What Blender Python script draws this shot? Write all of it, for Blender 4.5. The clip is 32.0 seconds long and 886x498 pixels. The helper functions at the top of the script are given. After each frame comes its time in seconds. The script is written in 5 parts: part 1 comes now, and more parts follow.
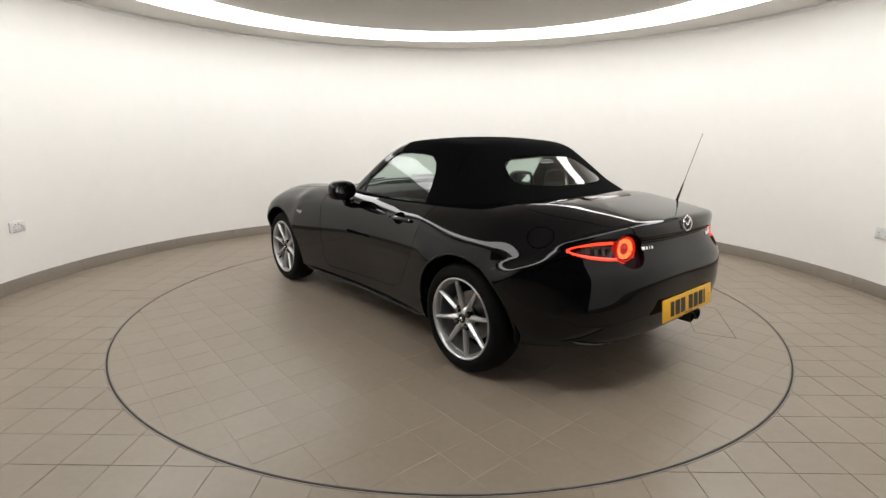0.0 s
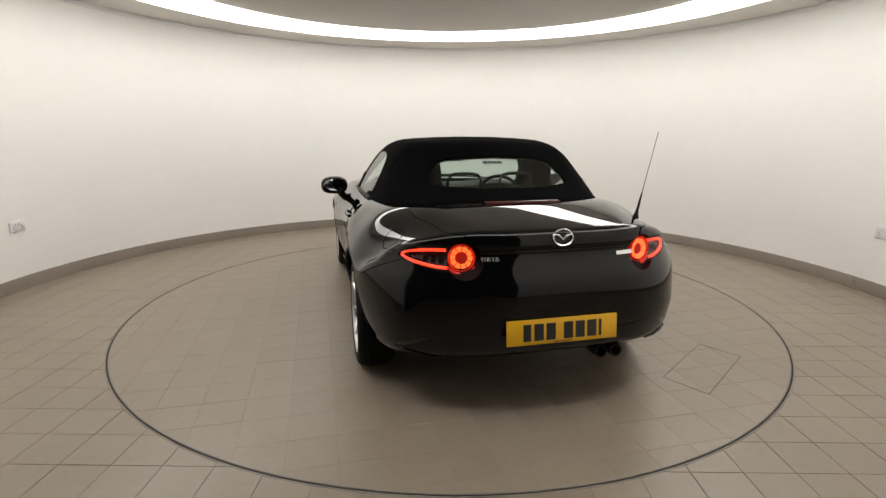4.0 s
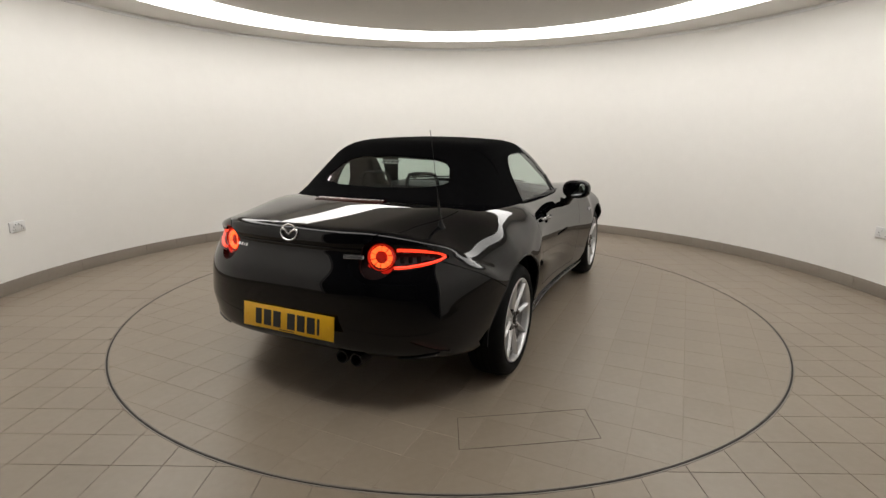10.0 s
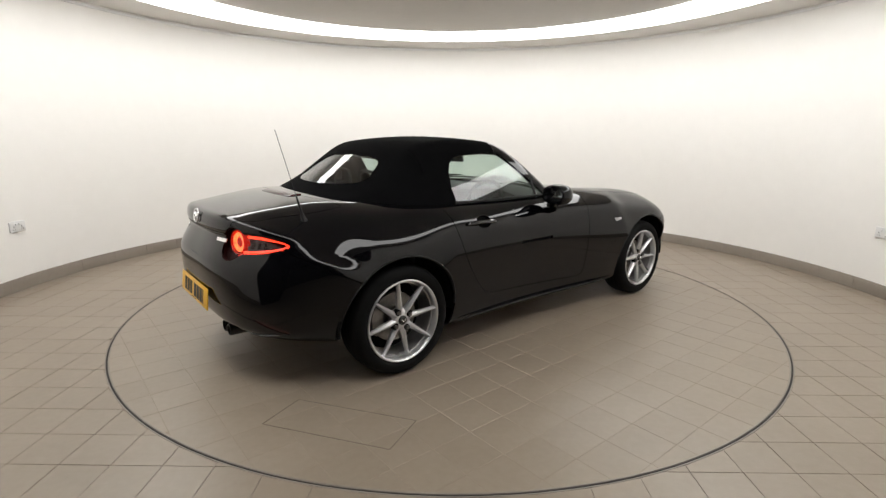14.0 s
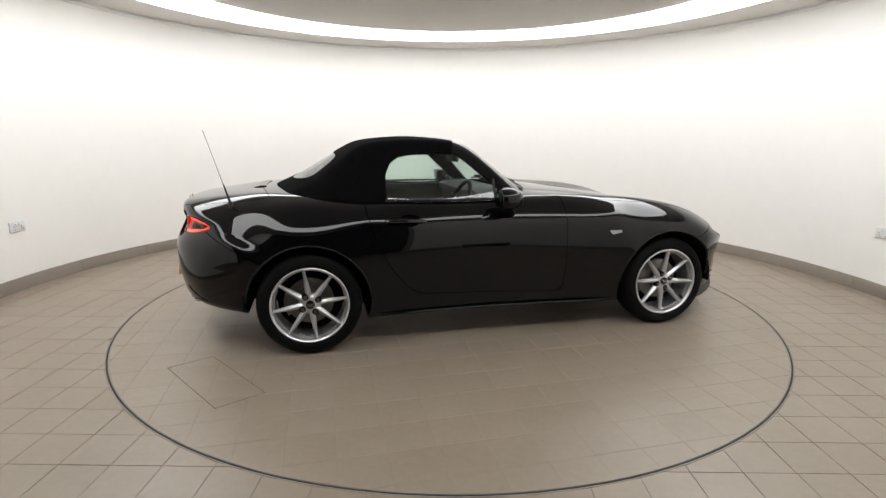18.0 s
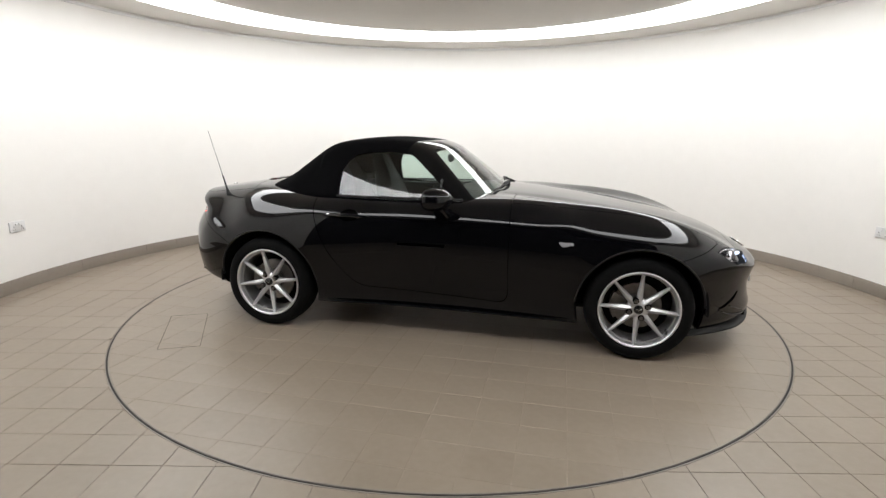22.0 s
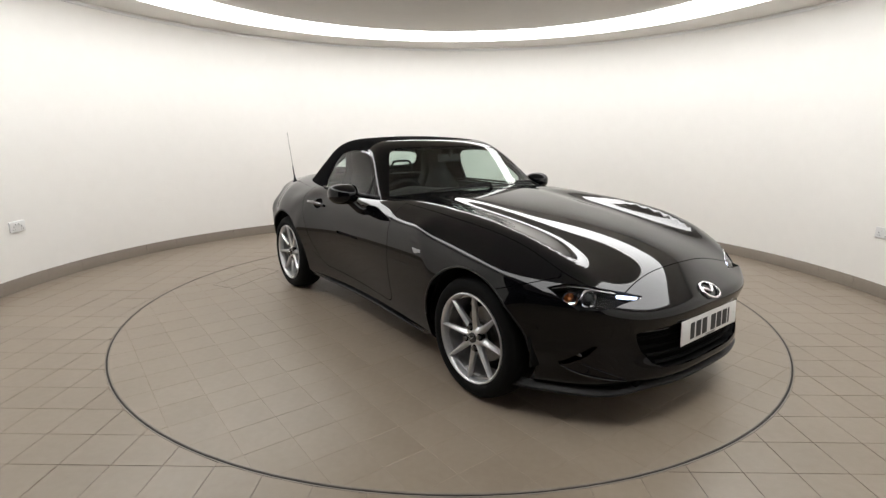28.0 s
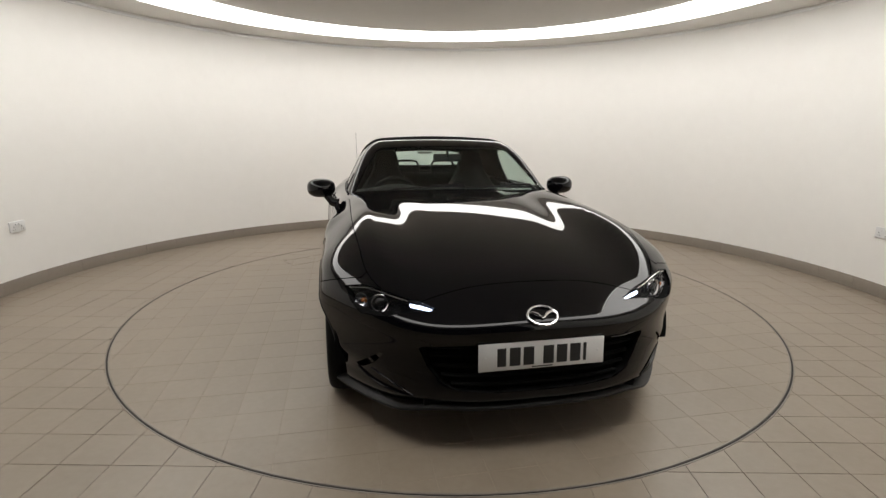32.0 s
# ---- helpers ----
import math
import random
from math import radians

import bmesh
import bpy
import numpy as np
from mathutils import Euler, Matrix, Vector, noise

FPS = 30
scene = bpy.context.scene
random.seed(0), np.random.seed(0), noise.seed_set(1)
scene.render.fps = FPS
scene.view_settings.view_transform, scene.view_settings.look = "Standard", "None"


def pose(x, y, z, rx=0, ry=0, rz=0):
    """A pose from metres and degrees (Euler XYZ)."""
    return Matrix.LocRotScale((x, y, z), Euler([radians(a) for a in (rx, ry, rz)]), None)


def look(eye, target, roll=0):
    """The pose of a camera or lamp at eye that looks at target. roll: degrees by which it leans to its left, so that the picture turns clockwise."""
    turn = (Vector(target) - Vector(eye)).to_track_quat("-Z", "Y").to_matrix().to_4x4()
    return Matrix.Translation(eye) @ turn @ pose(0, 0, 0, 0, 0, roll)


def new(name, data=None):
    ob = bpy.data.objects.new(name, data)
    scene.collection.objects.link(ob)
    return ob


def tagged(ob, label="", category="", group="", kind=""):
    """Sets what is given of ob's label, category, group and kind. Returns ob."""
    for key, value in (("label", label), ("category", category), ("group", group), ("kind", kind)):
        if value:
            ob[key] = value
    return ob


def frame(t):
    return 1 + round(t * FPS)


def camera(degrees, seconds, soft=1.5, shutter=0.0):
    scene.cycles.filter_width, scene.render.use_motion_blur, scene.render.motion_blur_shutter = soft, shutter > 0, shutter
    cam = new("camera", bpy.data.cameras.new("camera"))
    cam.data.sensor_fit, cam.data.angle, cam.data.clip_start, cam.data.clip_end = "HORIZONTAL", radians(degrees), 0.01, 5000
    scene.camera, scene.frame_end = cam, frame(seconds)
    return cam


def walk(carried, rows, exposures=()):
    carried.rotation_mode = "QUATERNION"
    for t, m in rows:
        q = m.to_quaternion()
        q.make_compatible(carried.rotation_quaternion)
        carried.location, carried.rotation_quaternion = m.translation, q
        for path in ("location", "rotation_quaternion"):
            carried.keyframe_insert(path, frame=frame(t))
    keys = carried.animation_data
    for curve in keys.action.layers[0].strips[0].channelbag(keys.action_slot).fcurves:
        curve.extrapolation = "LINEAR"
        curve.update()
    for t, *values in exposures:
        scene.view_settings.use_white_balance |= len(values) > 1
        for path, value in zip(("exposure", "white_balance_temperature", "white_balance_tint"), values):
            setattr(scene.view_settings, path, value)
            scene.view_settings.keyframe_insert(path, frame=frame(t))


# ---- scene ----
# camera: it stands still in the entrance of the round room
EYE = (0.0, -3.836, 1.248)
cam = camera(82.29, 32.0, soft=1.4)
still = look(EYE, (EYE[0] - 0.010, EYE[1] + 0.976, EYE[2] - 0.218), 0.30)
walk(cam, [(0, still), (32, still)], exposures=[(0, -0.17, 6330, 10), (3, -0.28, 6480, 10), (6, -0.51, 6630, 10), (9, -0.54, 6580, 10), (11, -0.36, 6480, 10), (13, -0.16, 6380, 10), (17, -0.03, 6230, 10), (19, 0.01, 6150, 10), (23, 0.06, 6150, 10), (26, 0.02, 6180, 10), (29, -0.23, 6330, 10), (32, -0.42, 6480, 10)])

# world: indoors, nothing but a faint glow beyond the entrance
world = bpy.data.worlds.new("world")
scene.world = world
world.use_nodes = True
world.node_tree.nodes["Background"].inputs[0].default_value = (0.02, 0.02, 0.02, 1)
world.node_tree.nodes["Background"].inputs[1].default_value = 0.2

RING_LIGHT = 7.0  # radiance of the ring-shaped ceiling light

# heading of the car on the turntable, in degrees, every two seconds
HEADING = [130.40, 117.43, 104.43, 91.29, 78.19, 65.28, 52.47, 39.74, 26.94,
           13.87, 0.72, -12.39, -25.50, -38.63, -51.77, -64.90, -78.04]


# ---- materials ----
def material(name, colour=(0.5, 0.5, 0.5), rough=0.5, metal=0.0, coat=0.0, spec=0.5, emit=None, power=0.0):
    m = bpy.data.materials.new(name)
    m.use_nodes = True
    b = m.node_tree.nodes["Principled BSDF"]
    b.inputs["Base Color"].default_value = (*colour, 1)
    b.inputs["Roughness"].default_value = rough
    b.inputs["Metallic"].default_value = metal
    b.inputs["Coat Weight"].default_value = coat
    b.inputs["Coat Roughness"].default_value = 0.015
    b.inputs["Specular IOR Level"].default_value = spec
    if emit:
        b.inputs["Emission Color"].default_value = (*emit, 1)
        b.inputs["Emission Strength"].default_value = power
    return m


def varied(m, scale, colours, rough=None, bump=0.0, bump_scale=None, detail=5.0, per_piece=0.0):
    """Two scales of noise on colour, roughness and relief of a principled material."""
    nt = m.node_tree
    b = nt.nodes["Principled BSDF"]
    co = nt.nodes.new("ShaderNodeTexCoord")
    n1 = nt.nodes.new("ShaderNodeTexNoise")
    n1.inputs["Scale"].default_value = scale
    n1.inputs["Detail"].default_value = detail
    nt.links.new(co.outputs["Object"], n1.inputs["Vector"])
    n2 = nt.nodes.new("ShaderNodeTexNoise")
    n2.inputs["Scale"].default_value = scale * 13
    n2.inputs["Detail"].default_value = 3
    nt.links.new(co.outputs["Object"], n2.inputs["Vector"])
    mix = nt.nodes.new("ShaderNodeMath")
    mix.operation = "MULTIPLY_ADD"
    mix.inputs[1].default_value = 0.35
    nt.links.new(n2.outputs["Fac"], mix.inputs[0])
    sub = nt.nodes.new("ShaderNodeMath")
    sub.operation = "MULTIPLY"
    sub.inputs[1].default_value = 0.65
    nt.links.new(n1.outputs["Fac"], sub.inputs[0])
    nt.links.new(sub.outputs[0], mix.inputs[2])
    out = mix.outputs[0]
    if per_piece:
        info = nt.nodes.new("ShaderNodeObjectInfo")
        add = nt.nodes.new("ShaderNodeMath")
        add.operation = "MULTIPLY_ADD"
        add.inputs[1].default_value = per_piece
        nt.links.new(info.outputs["Random"], add.inputs[0])
        nt.links.new(out, add.inputs[2])
        geo = nt.nodes.new("ShaderNodeNewGeometry")
        add2 = nt.nodes.new("ShaderNodeMath")
        add2.operation = "MULTIPLY_ADD"
        add2.inputs[1].default_value = per_piece
        nt.links.new(geo.outputs["Random Per Island"], add2.inputs[0])
        nt.links.new(add.outputs[0], add2.inputs[2])
        off = nt.nodes.new("ShaderNodeMath")
        off.operation = "SUBTRACT"
        off.inputs[1].default_value = per_piece
        nt.links.new(add2.outputs[0], off.inputs[0])
        out = off.outputs[0]
    ramp = nt.nodes.new("ShaderNodeValToRGB")
    ramp.color_ramp.elements[0].position, ramp.color_ramp.elements[1].position = 0.3, 0.7
    ramp.color_ramp.elements[0].color = (*colours[0], 1)
    ramp.color_ramp.elements[1].color = (*colours[1], 1)
    nt.links.new(out, ramp.inputs["Fac"])
    nt.links.new(ramp.outputs["Color"], b.inputs["Base Color"])
    if rough:
        mr = nt.nodes.new("ShaderNodeMapRange")
        mr.inputs["To Min"].default_value, mr.inputs["To Max"].default_value = rough
        nt.links.new(n1.outputs["Fac"], mr.inputs["Value"])
        nt.links.new(mr.outputs["Result"], b.inputs["Roughness"])
    if bump:
        n3 = nt.nodes.new("ShaderNodeTexNoise")
        n3.inputs["Scale"].default_value = bump_scale or scale * 20
        n3.inputs["Detail"].default_value = 4
        nt.links.new(co.outputs["Object"], n3.inputs["Vector"])
        bp = nt.nodes.new("ShaderNodeBump")
        bp.inputs["Strength"].default_value = 0.5
        bp.inputs["Distance"].default_value = bump
        nt.links.new(n3.outputs["Fac"], bp.inputs["Height"])
        nt.links.new(bp.outputs["Normal"], b.inputs["Normal"])
    return m


def glass_material(name, tint=(0.8, 0.9, 0.86), rough=0.0, gloss_share=0.07):
    """Thin pane: mostly clear, with the gloss of glass, more of it at grazing angles."""
    m = bpy.data.materials.new(name)
    m.use_nodes = True
    nt = m.node_tree
    nt.nodes.remove(nt.nodes["Principled BSDF"])
    out = nt.nodes["Material Output"]
    clear = nt.nodes.new("ShaderNodeBsdfTransparent")
    clear.inputs["Color"].default_value = (*tint, 1)
    gloss = nt.nodes.new("ShaderNodeBsdfGlossy")
    gloss.inputs["Roughness"].default_value = rough
    facing_weight = nt.nodes.new("ShaderNodeLayerWeight")
    facing_weight.inputs["Blend"].default_value = 0.5
    power = nt.nodes.new("ShaderNodeMath")
    power.operation = "POWER"
    power.inputs[1].default_value = 5.0
    nt.links.new(facing_weight.outputs["Facing"], power.inputs[0])
    share = nt.nodes.new("ShaderNodeMath")
    share.operation = "MULTIPLY_ADD"
    share.inputs[1].default_value, share.inputs[2].default_value = 1 - gloss_share, gloss_share
    nt.links.new(power.outputs[0], share.inputs[0])
    mix = nt.nodes.new("ShaderNodeMixShader")
    nt.links.new(share.outputs[0], mix.inputs[0])
    nt.links.new(clear.outputs[0], mix.inputs[1])
    nt.links.new(gloss.outputs[0], mix.inputs[2])
    nt.links.new(mix.outputs[0], out.inputs["Surface"])
    return m


M_WALL = varied(material("wall_paint", rough=0.6), 0.7, ((0.835, 0.82, 0.79), (0.875, 0.86, 0.83)), (0.5, 0.65), 0.0006, 160)
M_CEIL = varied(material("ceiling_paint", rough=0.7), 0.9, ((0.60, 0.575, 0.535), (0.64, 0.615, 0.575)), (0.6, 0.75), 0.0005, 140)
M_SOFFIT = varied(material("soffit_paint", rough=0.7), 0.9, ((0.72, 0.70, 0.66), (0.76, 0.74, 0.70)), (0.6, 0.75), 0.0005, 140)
M_TRIM = material("white_trim", (0.86, 0.86, 0.86), 0.25, spec=0.6)
M_SKIRT = varied(material("skirting_tile", rough=0.45), 3.0, ((0.215, 0.183, 0.152), (0.25, 0.214, 0.178)), (0.35, 0.5), 0.0004, 200)
M_TILE = varied(material("floor_tile", rough=0.4, spec=0.65), 2.2, ((0.214, 0.173, 0.130), (0.266, 0.220, 0.170)), (0.30, 0.42), 0.0005, 120, per_piece=0.10)
M_GROUT = varied(material("grout", rough=0.85), 1.6, ((0.108, 0.087, 0.066), (0.262, 0.215, 0.166)), (0.8, 0.95), 0.001, 150)
M_GROUT_DISC = varied(material("pale_grout", rough=0.85), 1.3, ((0.215, 0.176, 0.136), (0.320, 0.270, 0.215)), (0.8, 0.95), 0.001, 150)
M_SEAM = varied(material("dirty_seam", rough=0.8), 9.0, ((0.045, 0.037, 0.030), (0.19, 0.155, 0.12)), (0.75, 0.9))
M_GAP_SHADE = material("gap_shade", (0.012, 0.011, 0.010), 0.8)
M_STEEL = varied(material("dull_steel_rim", rough=0.5, metal=0.3), 8.0, ((0.19, 0.165, 0.145), (0.30, 0.265, 0.235)), (0.45, 0.6))
M_LIGHT = material("ring_diffuser", (0.9, 0.9, 0.9), 0.5, emit=(1.0, 0.975, 0.935), power=RING_LIGHT)
M_DARKROOM = varied(material("unlit_passage_tone", rough=0.8), 1.0, ((0.03, 0.03, 0.03), (0.05, 0.05, 0.05)), (0.7, 0.9))
M_SOCKET = material("socket_plastic", (0.72, 0.72, 0.72), 0.3)
M_SLOT_SHADE = material("socket_slot_shade", (0.05, 0.05, 0.05), 0.5)

M_PAINT = varied(material("black_paint", (0.002, 0.002, 0.003), 0.3, coat=1.0, spec=0.0), 260.0, ((0.0015, 0.0015, 0.002), (0.003, 0.003, 0.0038)), (0.25, 0.35))
M_PAINT.node_tree.nodes["Principled BSDF"].inputs["Coat IOR"].default_value = 1.395
M_INNER = material("black_inner", (0.004, 0.004, 0.004), 0.85, spec=0.1)
M_FABRIC = varied(material("soft_top_cloth", rough=0.95, spec=0.04), 30.0, ((0.0022, 0.0022, 0.0025), (0.004, 0.004, 0.0045)), (0.9, 1.0), 0.0008, 900)
M_PLASTIC = varied(material("black_plastic", rough=0.45, spec=0.3), 40.0, ((0.005, 0.005, 0.005), (0.009, 0.009, 0.009)), (0.4, 0.55), 0.0003, 700)
M_GLOSSBLACK = material("gloss_black", (0.005, 0.005, 0.006), 0.06, coat=0.5)
M_RUBBER = varied(material("tyre_rubber", rough=0.75, spec=0.1), 25.0, ((0.003, 0.003, 0.003), (0.006, 0.006, 0.006)), (0.6, 0.8), 0.0004, 400)
M_ALLOY = varied(material("silver_alloy", rough=0.36, metal=0.8), 60.0, ((0.56, 0.56, 0.57), (0.66, 0.66, 0.67)), (0.30, 0.40))
M_PIPE = material("sooty_steel", (0.035, 0.034, 0.033), 0.42, metal=1.0)
M_BARREL = varied(material("dusty_alloy", rough=0.45, metal=0.8), 25.0, ((0.34, 0.335, 0.33), (0.44, 0.435, 0.43)), (0.4, 0.55))
M_WEIGHT = material("wheel_weight", (0.7, 0.7, 0.7), 0.4, metal=0.5)
M_DISCBRAKE = varied(material("brake_iron", rough=0.4, metal=1.0), 30.0, ((0.16, 0.15, 0.14), (0.25, 0.24, 0.23)), (0.3, 0.5))
M_CHROME = material("chrome", (0.88, 0.88, 0.89), 0.22, metal=1.0)
M_GLASS = glass_material("window_glass", (0.80, 0.90, 0.86))
M_LENS = glass_material("clear_lens", (0.93, 0.93, 0.95), gloss_share=0.025)
M_REDLENS = glass_material("red_lens", (0.55, 0.02, 0.015))
M_TAILGLOW = material("tail_lamp_glow", (0.5, 0.02, 0.01), 0.3, emit=(1.0, 0.045, 0.015), power=2.6)
M_TAILCORE = material("tail_lamp_core", (0.5, 0.05, 0.01), 0.3, emit=(1.0, 0.105, 0.02), power=3.2)
M_TAILRED = material("tail_lamp_red", (0.040, 0.002, 0.002), 0.2, coat=0.4, spec=0.3)
M_TAILDIM = material("tail_lamp_dim", (0.25, 0.01, 0.008), 0.2, emit=(1.0, 0.03, 0.012), power=0.30)
M_REPEATER = material("clear_repeater", (0.30, 0.30, 0.31), 0.15, coat=0.5)
M_BUCKET = material("lamp_bucket", (0.012, 0.002, 0.002), 0.5, spec=0.15)
M_LAMPGREY = material("smoked_reflector", (0.045, 0.043, 0.046), 0.35, metal=0.4)
M_CRESCENT = material("tail_lamp_crescent", (0.12, 0.004, 0.003), 0.35, emit=(1.0, 0.02, 0.008), power=0.55)
M_DRL = material("daylight_lamp_glow", (0.9, 0.9, 1.0), 0.3, emit=(0.62, 0.74, 1.0), power=6.5)
M_AMBER = material("amber_reflector", (0.55, 0.16, 0.03), 0.2)
M_REFLECTOR = material("lamp_reflector", (0.62, 0.62, 0.64), 0.15, metal=1.0)
M_YELLOW = varied(material("yellow_plate", rough=0.35), 20.0, ((0.68, 0.37, 0.010), (0.74, 0.41, 0.014)), (0.3, 0.4))
M_WHITE = varied(material("white_plate", rough=0.35), 20.0, ((0.66, 0.66, 0.65), (0.72, 0.72, 0.71)), (0.3, 0.4))
M_INK = material("black_ink", (0.01, 0.01, 0.01), 0.5)
M_LEATHER = varied(material("dark_leather", rough=0.55, spec=0.2), 30.0, ((0.006, 0.0058, 0.0058), (0.011, 0.0105, 0.010)), (0.5, 0.65), 0.0006, 300)
M_DASH = varied(material("dashboard_plastic", rough=0.6), 40.0, ((0.014, 0.014, 0.014), (0.022, 0.022, 0.022)), (0.5, 0.7), 0.0005, 500)
M_MIRROR = material("mirror_glass", (0.82, 0.84, 0.85), 0.01, metal=1.0)
M_STICKER = material("sticker_grey", (0.45, 0.46, 0.46), 0.5)


# ---- mesh helpers ----
def mesh_of(name, verts, faces, mat, smooth=False):
    me = bpy.data.meshes.new(name)
    me.from_pydata([tuple(v) for v in verts], [], [tuple(int(i) for i in f) for f in faces])
    for m in mat if isinstance(mat, (list, tuple)) else [mat]:
        me.materials.append(m)
    if smooth:
        me.polygons.foreach_set("use_smooth", [True] * len(me.polygons))
    me.update()
    return me


def part(name, data, mat=None, parent=None, label="", smooth=True, sharp=35):
    """Links a bmesh or a mesh as one object under a thing or a part."""
    if isinstance(data, bmesh.types.BMesh):
        bmesh.ops.recalc_face_normals(data, faces=data.faces)
        me = bpy.data.meshes.new(name)
        for f in data.faces:
            f.smooth = smooth
        for e in data.edges:
            if len(e.link_faces) == 2 and e.calc_face_angle(0) > radians(sharp):
                e.smooth = False
        data.to_mesh(me)
        data.free()
        me.materials.append(mat)
        data = me
    ob = new(name, data)
    if parent:
        ob.parent = parent
    if label:
        tagged(ob, label)
    return ob


def box(bm, size, m=None, bevel=0.0, seg=2):
    """Adds a bevelled box of that size, at the pose m."""
    out = bmesh.ops.create_cube(bm, size=1.0, matrix=(m or Matrix()) @ Matrix.Diagonal((*size, 1)))
    if bevel:
        edges = list({e for v in out["verts"] for e in v.link_edges})
        bmesh.ops.bevel(bm, geom=edges, offset=bevel, segments=seg, affect="EDGES", profile=0.5)
    return bm


def tube(bm, path, radius, sides=10, cap=True):
    """Adds a round bar along a path; radius may be one number or one a point."""
    pts = [Vector(p) for p in path]
    rs = [radius] * len(pts) if isinstance(radius, (int, float)) else list(radius)
    rings, up = [], None
    for i, p in enumerate(pts):
        d = (pts[min(i + 1, len(pts) - 1)] - pts[max(i - 1, 0)]).normalized()
        if up is None:
            up = d.orthogonal().normalized()
        up = (up - d * up.dot(d)).normalized()
        side = d.cross(up)
        rings.append([bm.verts.new(p + rs[i] * (math.cos(a) * up + math.sin(a) * side))
                      for a in [2 * math.pi * k / sides for k in range(sides)]])
    for a, b in zip(rings, rings[1:]):
        for k in range(sides):
            bm.faces.new((a[k], a[(k + 1) % sides], b[(k + 1) % sides], b[k]))
    if cap:
        bm.faces.new(rings[0][::-1])
        bm.faces.new(rings[-1])
    return bm


def spin(bm, profile, steps=64, m=None, closed=False, arc=2 * math.pi, start=0.0):
    """Turns a profile of (radius, height) about z."""
    m = m or Matrix()
    whole = abs(arc - 2 * math.pi) < 1e-6
    n = steps if whole else steps + 1
    rings = []
    for k in range(n):
        a = start + arc * k / steps
        rings.append([bm.verts.new(m @ Vector((r * math.cos(a), r * math.sin(a), z))) for r, z in profile])
    for k in range(steps):
        a, b = rings[k], rings[(k + 1) % n]
        for i in range(len(profile) if closed else len(profile) - 1):
            j = (i + 1) % len(profile)
            quad = [a[i], b[i], b[j], a[j]]
            if profile[i][0] < 1e-9:
                quad = [a[i], b[j], a[j]]
            elif profile[j][0] < 1e-9:
                quad = [a[i], b[i], a[j]]
            bm.faces.new(quad)
    if not whole and closed:
        bm.faces.new(rings[0][::-1])
        bm.faces.new(rings[-1])
    bmesh.ops.remove_doubles(bm, verts=bm.verts, dist=1e-6)
    return bm


# ---- the round room ----
CENTRE = (-0.01, 0.035)
R_WALL, H_WALL = 3.47, 2.395
R_LIGHT_IN, R_LIGHT_OUT = 2.365, 2.90
R_DISC, R_RIM = 2.262, 2.275
GATE_WEST, GATE_EAST = -2.08, 1.13  # the entrance, in which the camera stands
ROOM = Matrix.Translation((*CENTRE, 0))

first = -math.pi / 2 + math.asin(GATE_EAST / R_WALL)
sweep = 2 * math.pi - math.asin(GATE_EAST / R_WALL) + math.asin(GATE_WEST / R_WALL)

bm = spin(bmesh.new(), [(R_WALL, 0.0), (R_WALL, H_WALL + 0.06), (R_WALL + 0.15, H_WALL + 0.06), (R_WALL + 0.15, 0.0)], 180, ROOM, True, sweep, first)
tagged(part("wall_round", bm, M_WALL), "off-white painted curved wall round the turntable", "wall", kind="structure")

skirt = tagged(new("baseboard"), "brown-grey tiled skirting along the curved wall", "skirting", kind="structure")
n_skirt = 52
for k in range(n_skirt):
    a0, da = first + sweep * k / n_skirt, sweep / n_skirt
    g = 0.00035
    bm = spin(bmesh.new(), [(R_WALL - 0.010, 0.001), (R_WALL - 0.010, 0.102), (R_WALL - 0.008, 0.106), (R_WALL + 0.002, 0.106), (R_WALL + 0.002, 0.001)],
              4, ROOM, True, da - 2 * g, a0 + g)
    part("skirting_tile", bm, M_SKIRT, skirt)

bm = spin(bmesh.new(), [(R_WALL - 0.009, H_WALL - 0.020), (R_WALL - 0.014, H_WALL - 0.011), (R_WALL - 0.014, H_WALL - 0.003),
                        (R_WALL - 0.009, H_WALL + 0.003), (R_WALL + 0.001, H_WALL + 0.003), (R_WALL + 0.001, H_WALL - 0.020)], 180, ROOM, True, sweep, first)
tagged(part("trim", bm, M_TRIM), "glossy white trim where the wall meets the ceiling", "trim", kind="structure")

# ceiling: an outer soffit, the ring light flush in it and the inner disc
zc = 2.412
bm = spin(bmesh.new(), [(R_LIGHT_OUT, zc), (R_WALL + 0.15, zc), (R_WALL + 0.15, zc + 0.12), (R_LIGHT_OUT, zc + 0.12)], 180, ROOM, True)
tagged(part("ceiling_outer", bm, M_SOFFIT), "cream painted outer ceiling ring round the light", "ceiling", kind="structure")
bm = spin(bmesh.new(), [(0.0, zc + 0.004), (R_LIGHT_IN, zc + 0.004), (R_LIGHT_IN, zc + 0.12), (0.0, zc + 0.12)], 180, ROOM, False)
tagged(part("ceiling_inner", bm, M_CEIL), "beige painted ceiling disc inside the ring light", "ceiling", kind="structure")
lamp = tagged(new("ring_light"), "large glowing white ring light flush in the ceiling", "ceiling light")
bm = spin(bmesh.new(), [(R_LIGHT_IN + 0.004, zc - 0.012), (R_LIGHT_OUT - 0.004, zc - 0.012), (R_LIGHT_OUT - 0.004, zc + 0.05), (R_LIGHT_IN + 0.004, zc + 0.05)], 180, ROOM, True)
part("diffuser", bm, M_LIGHT, lamp)
bm = spin(bmesh.new(), [(R_LIGHT_IN + 0.003, zc + 0.06), (R_LIGHT_OUT - 0.003, zc + 0.06), (R_LIGHT_OUT - 0.003, zc + 0.10), (R_LIGHT_IN + 0.003, zc + 0.10)], 120, ROOM, True)
